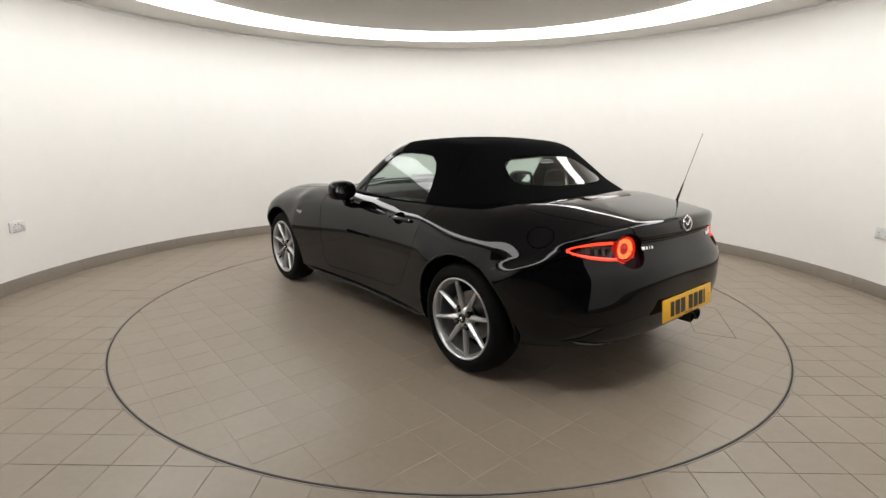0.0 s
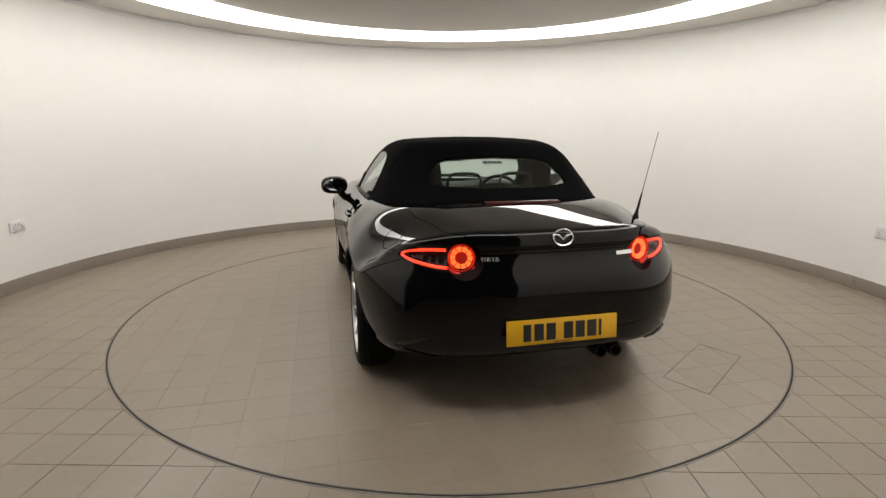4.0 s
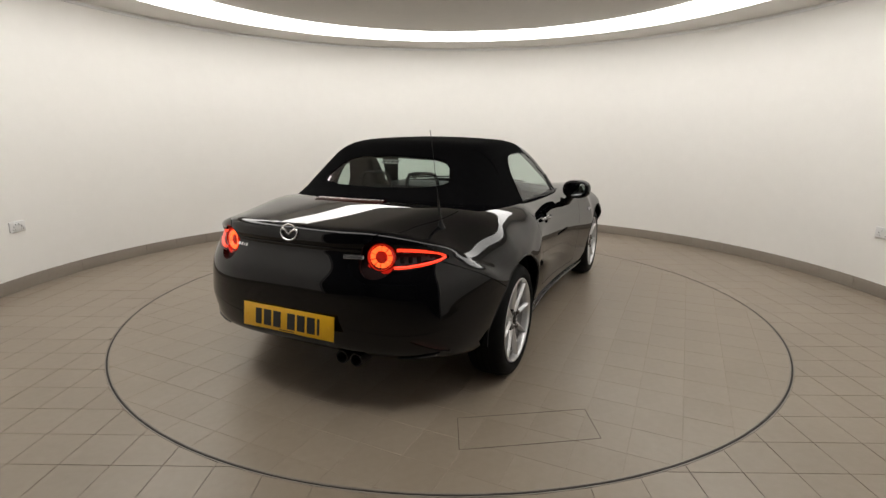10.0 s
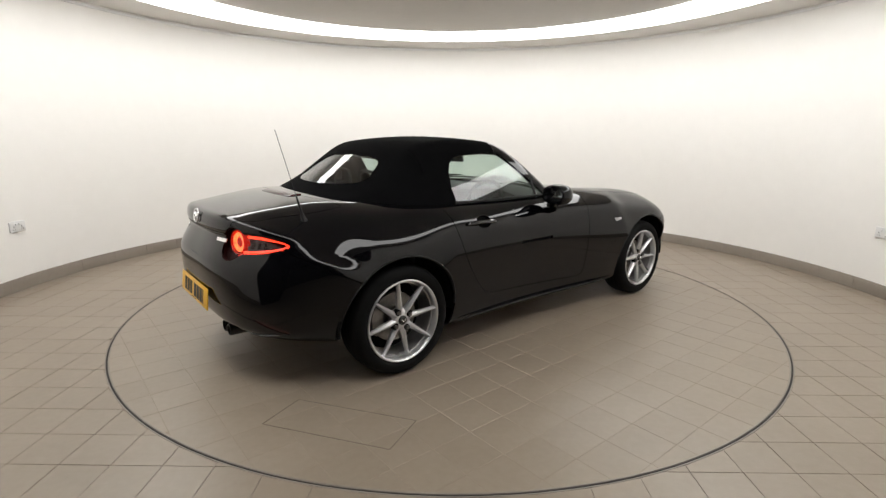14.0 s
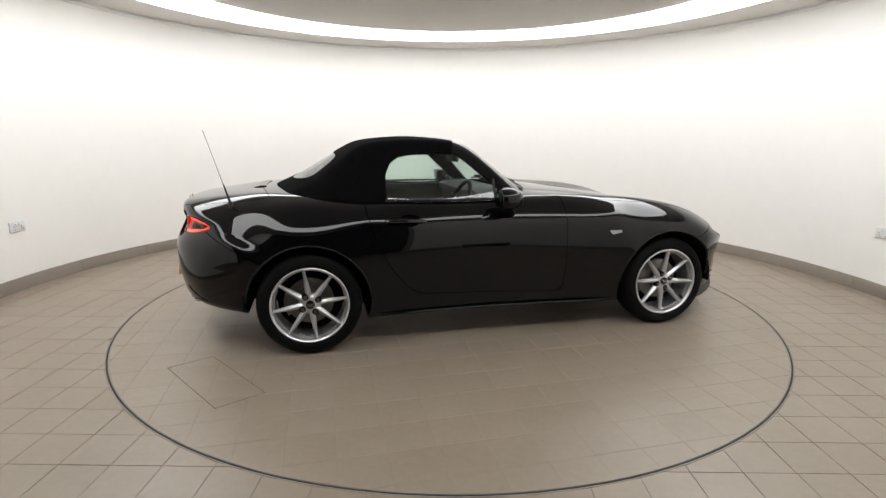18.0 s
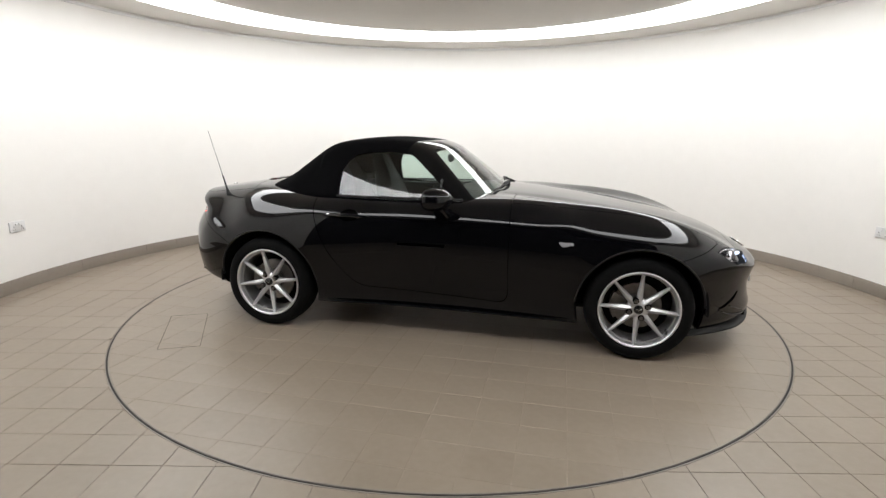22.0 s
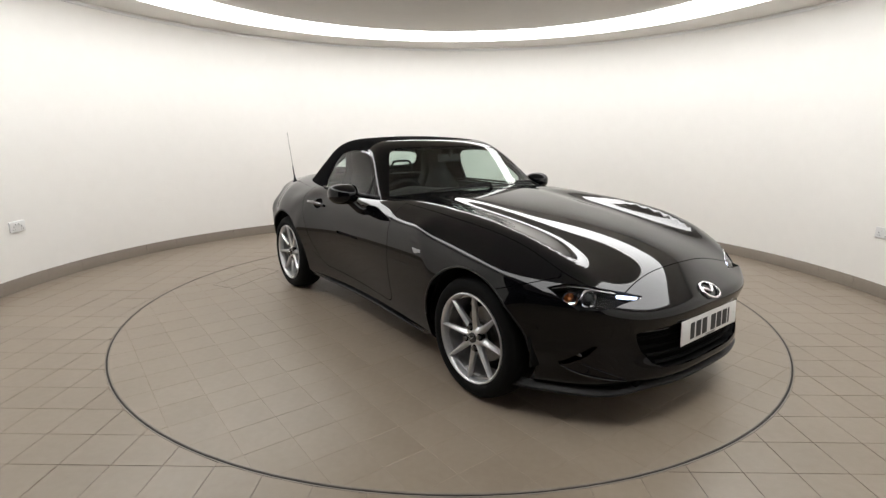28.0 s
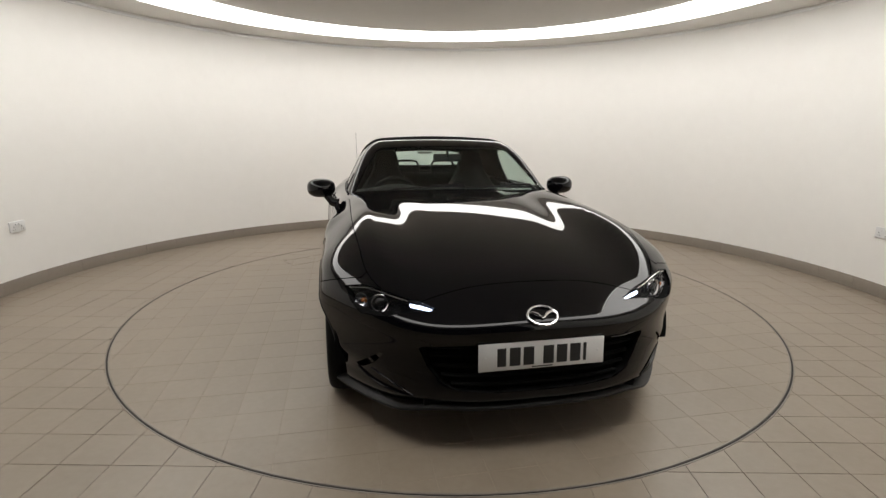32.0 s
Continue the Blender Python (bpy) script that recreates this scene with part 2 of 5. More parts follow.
part("housing", bm, M_TRIM, lamp)

# the passage behind the entrance, out of view; its dimness is put into the colour
mid, wide = (GATE_WEST + GATE_EAST) / 2, GATE_EAST - GATE_WEST
for name, size, at, mat in (
        ("passage_wall_west", (0.12, 2.55, 2.5), (GATE_WEST - 0.14, -4.13, 1.25), M_DARKROOM),
        ("passage_wall_east", (0.12, 2.10, 2.5), (GATE_EAST + 0.14, -4.44, 1.25), M_DARKROOM),
        ("passage_wall_end", (wide + 0.4, 0.12, 2.5), (mid, -5.47, 1.25), M_DARKROOM),
        ("passage_ceiling", (wide + 0.4, 2.30, 0.12), (mid, -4.35, 2.475), M_DARKROOM),
):
    bm = box(bmesh.new(), size, Matrix.Translation(at), 0.01)
    tagged(part(name, bm, mat), "unseen side of the entrance passage, its dimness put into the colour", "passage", kind="structure")

# floor: one slab under all tiles, the pit rim and the gap round the disc
bm = bmesh.new()
box(bm, (9.0, 10.0, 0.1), Matrix.Translation((0, -0.6, -0.0530)))
tagged(part("floor", bm, M_GROUT), "grout-coloured slab below the beige floor tiles", "floor", kind="structure")


def double_socket(angle, z):
    s = tagged(new("wall_socket"), "white plastic double socket on the curved wall", "socket", "wall sockets")
    w, h = 0.146, 0.086
    bm = box(bmesh.new(), (0.012, w, h), Matrix.Translation((-0.004, 0, 0)), 0.004, 3)
    part("plate", bm, M_SOCKET, s)
    for sy in (-0.037, 0.037):
        # slots are raised dark blocks, coloured like the shade inside a hole
        for dy, dz, sw, sh in ((0, 0.012, 0.005, 0.010), (-0.011, -0.010, 0.008, 0.005), (0.011, -0.010, 0.008, 0.005)):
            part("slot", box(bmesh.new(), (0.002, sw, sh), Matrix.Translation((-0.0106, sy + dy, dz - 0.012))), M_SLOT_SHADE, s)
        part("switch", box(bmesh.new(), (0.008, 0.012, 0.020), Matrix.Translation((-0.0115, sy * 0.42, 0.020)) @ pose(0, 0, 0, 0, 8, 0), 0.002), M_SOCKET, s)
    s.matrix_basis = pose(CENTRE[0] + (R_WALL - 0.002) * math.cos(radians(angle)), CENTRE[1] + (R_WALL - 0.002) * math.sin(radians(angle)), z, 0, 0, angle)
    return s


double_socket(178.1, 0.517)
double_socket(1.95, 0.511)


# ---- shaped shells: surfaces given by formulas, cut into panels ----
def curve(*knots):
    """A natural cubic spline through (x, value) pairs, held flat in slope beyond its ends."""
    xs, ys = np.array(knots, float).T
    n = len(xs)
    h = np.diff(xs)
    a = np.eye(n)
    r = np.zeros(n)
    for i in range(1, n - 1):
        a[i, i - 1], a[i, i], a[i, i + 1] = h[i - 1], 2 * (h[i - 1] + h[i]), h[i]
        r[i] = 6 * ((ys[i + 1] - ys[i]) / h[i] - (ys[i] - ys[i - 1]) / h[i - 1])
    s = np.linalg.solve(a, r)

    def value(x):
        x = np.clip(x, xs[0], xs[-1])
        i = np.clip(np.searchsorted(xs, x) - 1, 0, n - 2)
        d = x - xs[i]
        b = (ys[i + 1] - ys[i]) / h[i] - h[i] * (2 * s[i] + s[i + 1]) / 6
        return ys[i] + d * (b + d * (s[i] / 2 + d * (s[i + 1] - s[i]) / (6 * h[i])))
    return value


def smax(a, b, k):
    """The larger of two fields, rounded over the width k where they meet."""
    h = np.maximum(k - np.abs(a - b), 0) / k
    return np.maximum(a, b) + h * h * k / 4


def smin(a, b, k):
    return -smax(-a, -b, k)


def bell(x, at, width):
    return np.exp(-((x - at) / width) ** 2)


# the body of the roadster: x forward from the rear axle, y to its left, z up
plan_width = curve((-0.85, 0.745), (-0.45, 0.806), (-0.15, 0.858), (0.0, 0.873), (0.40, 0.850), (0.85, 0.828), (1.30, 0.830), (1.80, 0.853), (2.31, 0.876), (2.75, 0.866), (3.15, 0.84))
deck_mid = curve((-0.90, 0.852), (-0.757, 0.857), (-0.70, 0.866), (-0.55, 0.889), (-0.42, 0.907), (-0.30, 0.921), (0.0, 0.918), (0.45, 0.905), (1.00, 0.905), (1.50, 0.900), (1.80, 0.872), (2.10, 0.832),
                 (2.40, 0.782), (2.70, 0.712), (2.86, 0.653), (3.0, 0.573), (3.10, 0.510), (3.25, 0.41))
crown_up = curve((-0.9, -0.030), (-0.7, -0.028), (-0.45, -0.030), (-0.15, -0.026), (0.2, -0.022), (0.6, -0.03), (1.2, -0.035), (1.6, -0.014), (2.0, 0.020), (2.31, 0.050), (2.6, 0.067), (2.80, 0.054), (2.95, 0.022), (3.2, 0.0))
crease = curve((-0.75, 0.80), (-0.62, 0.765), (-0.40, 0.704), (-0.22, 0.666), (-0.05, 0.637), (0.10, 0.648), (0.22, 0.700), (0.34, 0.748), (0.48, 0.760), (1.0, 0.754), (1.55, 0.757), (1.80, 0.757),
               (1.90, 0.752), (2.0, 0.706), (2.12, 0.664), (2.31, 0.641), (2.55, 0.645), (2.75, 0.615), (3.1, 0.56))
crown_y = curve((-0.80, 0.46), (-0.60, 0.555), (-0.42, 0.622), (-0.2, 0.674), (0.0, 0.697), (0.2, 0.704), (0.4, 0.708), (0.8, 0.718), (1.3, 0.720), (1.6, 0.714), (2.0, 0.702), (2.31, 0.694), (2.6, 0.676), (2.8, 0.643), (3.1, 0.55))
crown_z = curve((-0.80, 0.862), (-0.42, 0.868), (0.0, 0.872), (0.4, 0.870), (0.8, 0.868), (1.3, 0.868), (1.6, 0.862), (2.0, 0.840), (2.31, 0.818), (2.6, 0.760), (2.8, 0.704), (3.1, 0.60))
tuck_low = curve((-0.9, 0.16), (-0.3, 0.10), (0.3, 0.075), (0.8, 0.085), (1.4, 0.08), (1.9, 0.07), (2.4, 0.08), (3.2, 0.14))
bottom = curve((-0.9, 0.30), (-0.55, 0.27), (-0.3, 0.235), (0.3, 0.175), (1.0, 0.17), (2.0, 0.17), (2.6, 0.175), (2.9, 0.17), (3.2, 0.17))
nose_line = curve((0.0, 2.96), (0.17, 3.015), (0.25, 3.050), (0.34, 3.028), (0.44, 3.028), (0.50, 3.045), (0.56, 3.055), (0.7, 3.06), (0.9, 3.06))
tail_line = curve((0.0, -0.55), (0.22, -0.67), (0.30, -0.745), (0.38, -0.776), (0.46, -0.792), (0.54, -0.800), (0.60, -0.803), (0.635, -0.798), (0.665, -0.787), (0.70, -0.770), (0.742, -0.751), (0.764, -0.747), (0.786, -0.756), (0.82, -0.757), (0.87, -0.752), (1.0, -0.76))


haunch = curve((-0.85, 0.0), (-0.60, 0.0), (-0.42, 0.008), (-0.22, 0.025), (0.0, 0.034), (0.22, 0.030), (0.45, 0.010), (0.75, 0.004), (1.6, 0.004), (1.85, 0.012), (2.08, 0.030), (2.35, 0.036), (2.6, 0.032), (2.9, 0.010), (3.2, 0.0))


def body_field(p):
    x, y, z = p[..., 0], np.abs(p[..., 1]), p[..., 2]
    # flanks: widest near the wheel centres, tucked in below, with hips over the wheels
    hips = 0.010 * bell(x, 0.0, 0.36) * bell(z, 0.58, 0.16) + 0.008 * bell(x, 2.31, 0.36) * bell(z, 0.56, 0.15)
    waist = 0.018 * bell(x, 1.0, 0.50) * bell(z, 0.40, 0.13)
    low = np.maximum(0.56 - z, 0)
    high = np.maximum(z - 0.56, 0)
    wide = plan_width(x) + hips
    side = y - (wide - waist - tuck_low(x) * (low / 0.40) ** 2 - 0.022 * (high / 0.21) ** 2)
    # shoulders: above the crease the flank leans in steeply up to the crown
    yt, zt, zc = crown_y(x), crown_z(x), crease(x)
    s = (zt - z) / (zt - zc)
    trim_in = np.clip((1.6 - s) / 0.6, 0, 1)
    back = np.maximum(-0.08 - x, 0)
    round_out = np.where(s < 0, s, np.where(s > 1, 1 - s, s * (1 - s)))
    lean = yt + (wide - 0.012 - yt) * s + 4 * haunch(x) * round_out - 1.10 * back ** 2 / np.sqrt(1 + (back / 0.24) ** 4) * trim_in ** 2 * (3 - 2 * trim_in) - 0.8 * np.maximum(x - 2.36, 0) ** 2
    shoulder = (y - lean) * 0.70
    side = smax(side, shoulder, 0.020 + 0.7 * haunch(x))
    # deck: centre line plus the crowns of the wings; the nose end follows the bumper's bow
    bow = 0.30 * (y / 0.80) ** 2.5
    fade = np.clip((x - 2.0) / 0.75, 0, 1)
    xe = x + bow * fade * fade * (3 - 2 * fade)
    yc = 0.63 + 0.07 * np.clip((x - 0.8) / 0.8, 0, 1)
    f = np.clip(y / yc, 0, 1)
    deck = deck_mid(xe) - 0.020 * f ** 2 + (crown_up(x) + 0.020) * np.sin(math.pi / 2 * f ** 3) ** 2 - 0.011 * bell(y, 0.45 - 0.05 * (x - 1.6), 0.085) * bell(x, 1.95, 0.45)
    top = (z - deck) * 0.95
    chin = np.clip((0.37 - z) / 0.12, 0, 1)
    chin = chin * chin * (3 - 2 * chin)
    front = (x - nose_line(z) + (0.37 + 0.10 * chin) * (y / 0.80) ** 3.2) * 0.85
    upper = np.clip((z - 0.45) / 0.30, 0, 1)
    rear = (tail_line(z) + (0.32 + 0.07 * upper) * (y / 0.80) ** (3.8 - 0.7 * upper) - x) * 0.85
    lift = np.clip((x - 2.55) / 0.3, 0, 1) * np.clip((0.62 - y) / 0.22, 0, 1)
    under = bottom(x) + 0.030 * lift * lift * (3 - 2 * lift) - z
    k_top = 0.050 + 0.035 * np.clip((0.4 - x) / 0.5, 0, 1) + 0.018 * np.clip((x - 1.9) / 0.4, 0, 1)
    f1 = smax(side, top, k_top)
    f1 = smax(f1, front, 0.030)
    f1 = smax(f1, rear, 0.03 + 0.06 * np.clip((0.72 - z) / 0.2, 0, 1))
    return smax(f1, under, 0.05)


def gradient(field, p):
    g = np.empty_like(p)
    for i in range(3):
        d = np.zeros(3)
        d[i] = 2e-4
        g[..., i] = field(p + d) - field(p - d)
    return g / (np.linalg.norm(g, axis=-1, keepdims=True) + 1e-12)


def shoot(field, start, way, reach):
    """Where rays from inside leave the field's surface."""
    a, b = np.zeros(len(start)), np.full(len(start), float(reach))
    for _ in range(34):
        m = (a + b) / 2
        inside = field(start + way * m[:, None]) < 0
        a, b = np.where(inside, m, a), np.where(inside, b, m)
    return start + way * ((a + b) / 2)[:, None]


def settle(field, p, steps=2):
    for _ in range(steps):
        p = p - gradient(field, p) * field(p)[:, None]
    return p


class Shell:
    """A surface of a field as polygons, which cut() splits along the zero lines of other fields."""

    def __init__(self, field, verts, quads):
        self.field, self.v = field, np.array(verts, float)
        self.faces = [list(q) for q in quads]

    def cut(self, g):
        val = g(self.v)
        val = np.where(np.abs(val) < 1e-6, 1e-6, val)
        width = max(len(f) for f in self.faces)
        pad = np.array([f + [f[0]] * (width - len(f)) for f in self.faces])
        pos = val[pad] > 0
        mixed = np.nonzero(pos.any(1) != pos.all(1))[0]
        made, places, out = {}, [], []
        base = len(self.v)
        for i in mixed:
            f = self.faces[i]
            plus, minus = [], []
            for a, b in zip(f, f[1:] + f[:1]):
                (plus if val[a] > 0 else minus).append(a)
                if (val[a] > 0) != (val[b] > 0):
                    key = (a, b) if a < b else (b, a)
                    if key not in made:
                        s = val[key[0]] / (val[key[0]] - val[key[1]])
                        made[key] = base + len(places)
                        places.append(self.v[key[0]] * (1 - s) + self.v[key[1]] * s)
                    plus.append(made[key])
                    minus.append(made[key])
            self.faces[i] = None
            out += [q for q in (plus, minus) if len(q) > 2]
        self.faces = [f for f in self.faces if f] + out
        if places:
            self.v = np.vstack([self.v, settle(self.field, np.array(places))])
        return self

    def centres(self):
        return np.array([self.v[f].mean(0) for f in self.faces])

    def mesh(self, name, keep, mat, flange=0.012, lift=0.0, back=False):
        """The kept faces as a mesh with true normals and a folded edge."""
        fs = [self.faces[i] for i in np.nonzero(keep)[0]]
        used = sorted({i for f in fs for i in f})
        at = {i: k for k, i in enumerate(used)}
        v = self.v[used]
        n = gradient(self.field, v)
        own = callable(lift)
        if own:
            lift = lift(v)[:, None]
        fs = [[at[i] for i in f] for f in fs]
        edges = {}
        for f in fs:
            for a, b in zip(f, f[1:] + f[:1]):
                edges.setdefault((min(a, b), max(a, b)), []).append((a, b))
        rim = [e[0] for e in edges.values() if len(e) == 1]
        if fs:
            a = v[[f[0] for f in fs]]
            w = np.cross(v[[f[1] for f in fs]] - a, v[[f[2] for f in fs]] - a)
            if (w * n[[f[0] for f in fs]]).sum() < 0:
                fs = [f[::-1] for f in fs]
                rim = [(b, a) for a, b in rim]
        verts = list(v + n * lift)
        loops = [n[i] for f in fs for i in f]
        faces = list(fs)
        if flange:
            low = {}
            for a, b in rim:
                for i in (a, b):
                    if i not in low:
                        low[i] = len(verts)
                        verts.append(v[i] + n[i] * (lift - flange))
            for a, b in rim:
                q = [b, a, low[a], low[b]]
                nf = np.cross(verts[a] - verts[b], verts[low[a]] - verts[b])
                nf = nf / (np.linalg.norm(nf) + 1e-12)
                faces.append(q)
                loops += [nf] * 4
            if back:
                inner = len(verts)
                verts += list(v + n * (lift - flange))
                for f in fs:
                    faces.append([inner + i for i in f[::-1]])
                    loops += [-n[i] for i in f[::-1]]
        me = mesh_of(name, verts, faces, mat, True)
        if not own:
            me.normals_split_custom_set([tuple(q) for q in loops])
        return me


def capsule(field, x0, x1, z0, n_along, n_cap, n_round, reach=2.0, half=False, squash=1.0):
    """A grid of surface points: rays from the line x0..x1 at height z0, closed by domes at both ends."""
    starts, ways = [], []
    tilt = [math.pi / 2 * (1 - (k + 0.5) / n_cap) for k in range(n_cap)]
    rows = [(x0, -t) for t in tilt] + [(x0 + (x1 - x0) * k / n_along, 0.0) for k in range(n_along + 1)] + [(x1, t) for t in tilt[::-1]]
    cols = n_round + 1 if half else n_round
    for xs, t in rows:
        for k in range(cols):
            a = math.pi * k / n_round if half else 2 * math.pi * k / n_round
            starts.append((xs, 0, z0))
            d = (math.sin(t), math.cos(t) * math.cos(a), math.cos(t) * math.sin(a) * squash)
            ln = math.sqrt(d[0] ** 2 + d[1] ** 2 + d[2] ** 2)
            ways.append((d[0] / ln, d[1] / ln, d[2] / ln))
    v = shoot(field, np.array(starts), np.array(ways), reach)
    quads = []
    for i in range(len(rows) - 1):
        for k in range(n_round):
            j = k + 1 if half else (k + 1) % n_round
            quads.append((i * cols + k, (i + 1) * cols + k, (i + 1) * cols + j, i * cols + j))
    if not half:
        quads.append(tuple(range(cols)))
        quads.append(tuple(range((len(rows) - 1) * cols, len(rows) * cols))[::-1])
    return Shell(field, v, quads)


def outline(*pts, soft=0.0):
    """Signed distance to a polygon, less than nought inside."""
    q = np.array(pts, float)

    def value(u, w):
        p = np.stack([u, w], -1)
        best, inside = np.full(p.shape[:-1], 1e9), np.zeros(p.shape[:-1], bool)
        for a, b in zip(q, np.roll(q, -1, 0)):
            e = b - a
            s = np.clip(((p - a) @ e) / (e @ e), 0, 1)
            best = np.minimum(best, np.linalg.norm(p - a - s[..., None] * e, axis=-1))
            cross = (a[1] > p[..., 1]) != (b[1] > p[..., 1])
            with np.errstate(divide="ignore", invalid="ignore"):
                at = a[0] + (p[..., 1] - a[1]) * (b[0] - a[0]) / (b[1] - a[1])
            inside ^= cross & (p[..., 0] < at)
        return np.where(inside, -best, best) - soft
    return value


def only(field, *limits):
    """The field, pushed outside where a limit is above nought."""
    def value(p):
        f = field(p)
        for lim in limits:
            f = np.maximum(f, lim(p))
        return f
    return value


# greenhouse: windscreen, side glass and soft top
glass_plan = curve((-0.45, 0.50), (-0.2, 0.575), (0.0, 0.625), (0.25, 0.677), (0.5, 0.703), (0.9, 0.713), (1.3, 0.708), (1.6, 0.67))
roof_line = curve((-0.45, 0.80), (-0.28, 0.890), (-0.10, 0.972), (0.05, 1.056), (0.18, 1.133), (0.28, 1.189), (0.35, 1.214), (0.44, 1.229), (0.62, 1.243), (0.85, 1.236), (1.0, 1.218), (1.2, 1.18))


def house_field(p):
    x, y, z = p[..., 0], np.abs(p[..., 1]), p[..., 2]
    side = y - (glass_plan(x) - 0.478 * (z - 0.865) - 0.14 * np.maximum(z - 0.865, 0) ** 2)
    xe = x - 0.34 * y * y * np.clip((0.45 - x) / 0.4, 0, 1)
    roof = (z - roof_line(xe) + 0.09 * y * y) * np.where(x < 0.3, 0.85, 1.0)
    screen = (x - (1.474 - 1.28 * (z - 0.90) - 0.18 * np.maximum(z - 0.9, 0) ** 2 - 0.37 * y * y)) * 0.6
    f = smax(side, roof, 0.10)
    return smax(f, screen, 0.045)


house = capsule(house_field, 0.05, 1.15, 0.86, 110, 26, 120, half=True)


def screen_top(p):
    return p[..., 0] - (0.985 - 0.30 * p[..., 1] ** 2)


side_window = outline((0.470, 0.80), (0.462, 0.95), (0.470, 1.03), (0.500, 1.09), (0.555, 1.128), (0.63, 1.142), (0.80, 1.148), (0.915, 1.140), (0.95, 1.115), (1.10, 0.985), (1.262, 0.845), (1.262, 0.80))
rear_window = outline((0.0, 0.972), (0.25, 0.975), (0.375, 0.985), (0.405, 1.000), (0.400, 1.025), (0.365, 1.08), (0.325, 1.108), (0.25, 1.125), (0.0, 1.135), (-0.1, 1.135), (-0.1, 0.972))
screen_glass = outline((0.0, 0.84), (0.690, 0.80), (0.655, 0.90), (0.600, 0.99), (0.530, 1.095), (0.488, 1.148), (0.455, 1.160), (0.30, 1.170), (0.0, 1.174), (-0.1, 1.174), (-0.1, 0.84))

g_side_window = only(lambda p: side_window(p[..., 0], p[..., 2]), lambda p: 0.45 - np.abs(p[..., 1]))
g_rear_window = only(lambda p: rear_window(np.abs(p[..., 1]), p[..., 2]), lambda p: p[..., 0] - 0.30)
g_screen = only(lambda p: screen_glass(np.abs(p[..., 1]), p[..., 2]), lambda p: 0.80 - p[..., 0])
for g in (g_side_window, g_rear_window, g_screen, screen_top):
    house.cut(g)
house.cut(lambda p: body_field(p) + 0.02)
hc = house.centres()
h_on = body_field(hc) > -0.02
h_side, h_rear, h_screen, h_front = g_side_window(hc) < 0, g_rear_window(hc) < 0, g_screen(hc) < 0, screen_top(hc) > 0

# body panels
body = capsule(body_field, -0.35, 2.62, 0.50, 260, 68, 320, reach=1.6)

door_rear = curve((0.2, 0.70), (0.33, 0.605), (0.40, 0.545), (0.467, 0.490), (0.56, 0.430), (0.66, 0.386), (0.76, 0.352), (0.83, 0.335), (0.95, 0.325))


def g_door(p):
    x, y, z = p[..., 0], np.abs(p[..., 1]), p[..., 2]
    f = smax((door_rear(z) - x) * 0.9, x - 1.572, 0.05)
    f = smax(f, 0.318 - 0.045 * (x - 0.6) - z, 0.07)
    return np.maximum(f, 0.4 - y)


hood_edge = curve((1.3, 0.715), (1.6, 0.703), (2.0, 0.702), (2.394, 0.692), (2.575, 0.676), (2.70, 0.655), (2.85, 0.56), (3.0, 0.40))


def g_hood(p):
    x, y, z = p[..., 0], np.abs(p[..., 1]), p[..., 2]
    f = smax(y - hood_edge(x), x - (2.850 + 0.30 * np.maximum(y - 0.15, 0) ** 2), 0.02)
    return np.maximum(np.maximum(f, 1.475 - 0.30 * y * y - x), 0.5 - z)


boot_edge = curve((-0.80, 0.34), (-0.757, 0.365), (-0.70, 0.415), (-0.66, 0.462), (-0.55, 0.502), (-0.39, 0.548), (-0.2, 0.58))


def g_boot(p):
    x, y, z = p[..., 0], np.abs(p[..., 1]), p[..., 2]
    return np.maximum(np.maximum(y - boot_edge(x), x + 0.285 - 0.25 * y * y), 0.779 - z)


def g_rear_bumper(p):
    x, y, z = p[..., 0], np.abs(p[..., 1]), p[..., 2]
    t = np.clip((y - 0.40) / 0.1, 0, 1)
    return np.maximum((z - 0.772) * (1 - t) + (z - 0.690 + 0.55 * (x + 0.50)) * t, x + 0.18)


def g_front_bumper(p):
    x, y, z = p[..., 0], np.abs(p[..., 1]), p[..., 2]
    t = np.clip((y - 0.58) / 0.1, 0, 1)
    return (2.62 - x) * (1 - t) + np.maximum(z - 0.637 - 0.35 * (x - 2.61), 2.40 - x) * t


head_shape = outline((0.752, 0.637), (0.675, 0.650), (0.615, 0.642), (0.55, 0.625), (0.46, 0.604), (0.400, 0.586), (0.43, 0.579), (0.525, 0.572), (0.61, 0.560), (0.69, 0.552), (0.728, 0.59))
g_head = only(lambda p: head_shape(np.abs(p[..., 1]), p[..., 2]), lambda p: 2.4 - p[..., 0])
wedge_shape = outline((0.45, 0.782), (0.50, 0.786), (0.574, 0.779), (0.645, 0.757), (0.676, 0.741), (0.645, 0.722), (0.582, 0.701), (0.50, 0.693), (0.45, 0.694))
g_wedge = only(lambda p: wedge_shape(np.abs(p[..., 1]), p[..., 2]), lambda p: p[..., 0] + 0.3)


def g_bucket(p):
    y, z = np.abs(p[..., 1]), p[..., 2]
    return np.maximum(np.sqrt((y - 0.423) ** 2 + (z - 0.737) ** 2) - 0.079, p[..., 0] + 0.3)


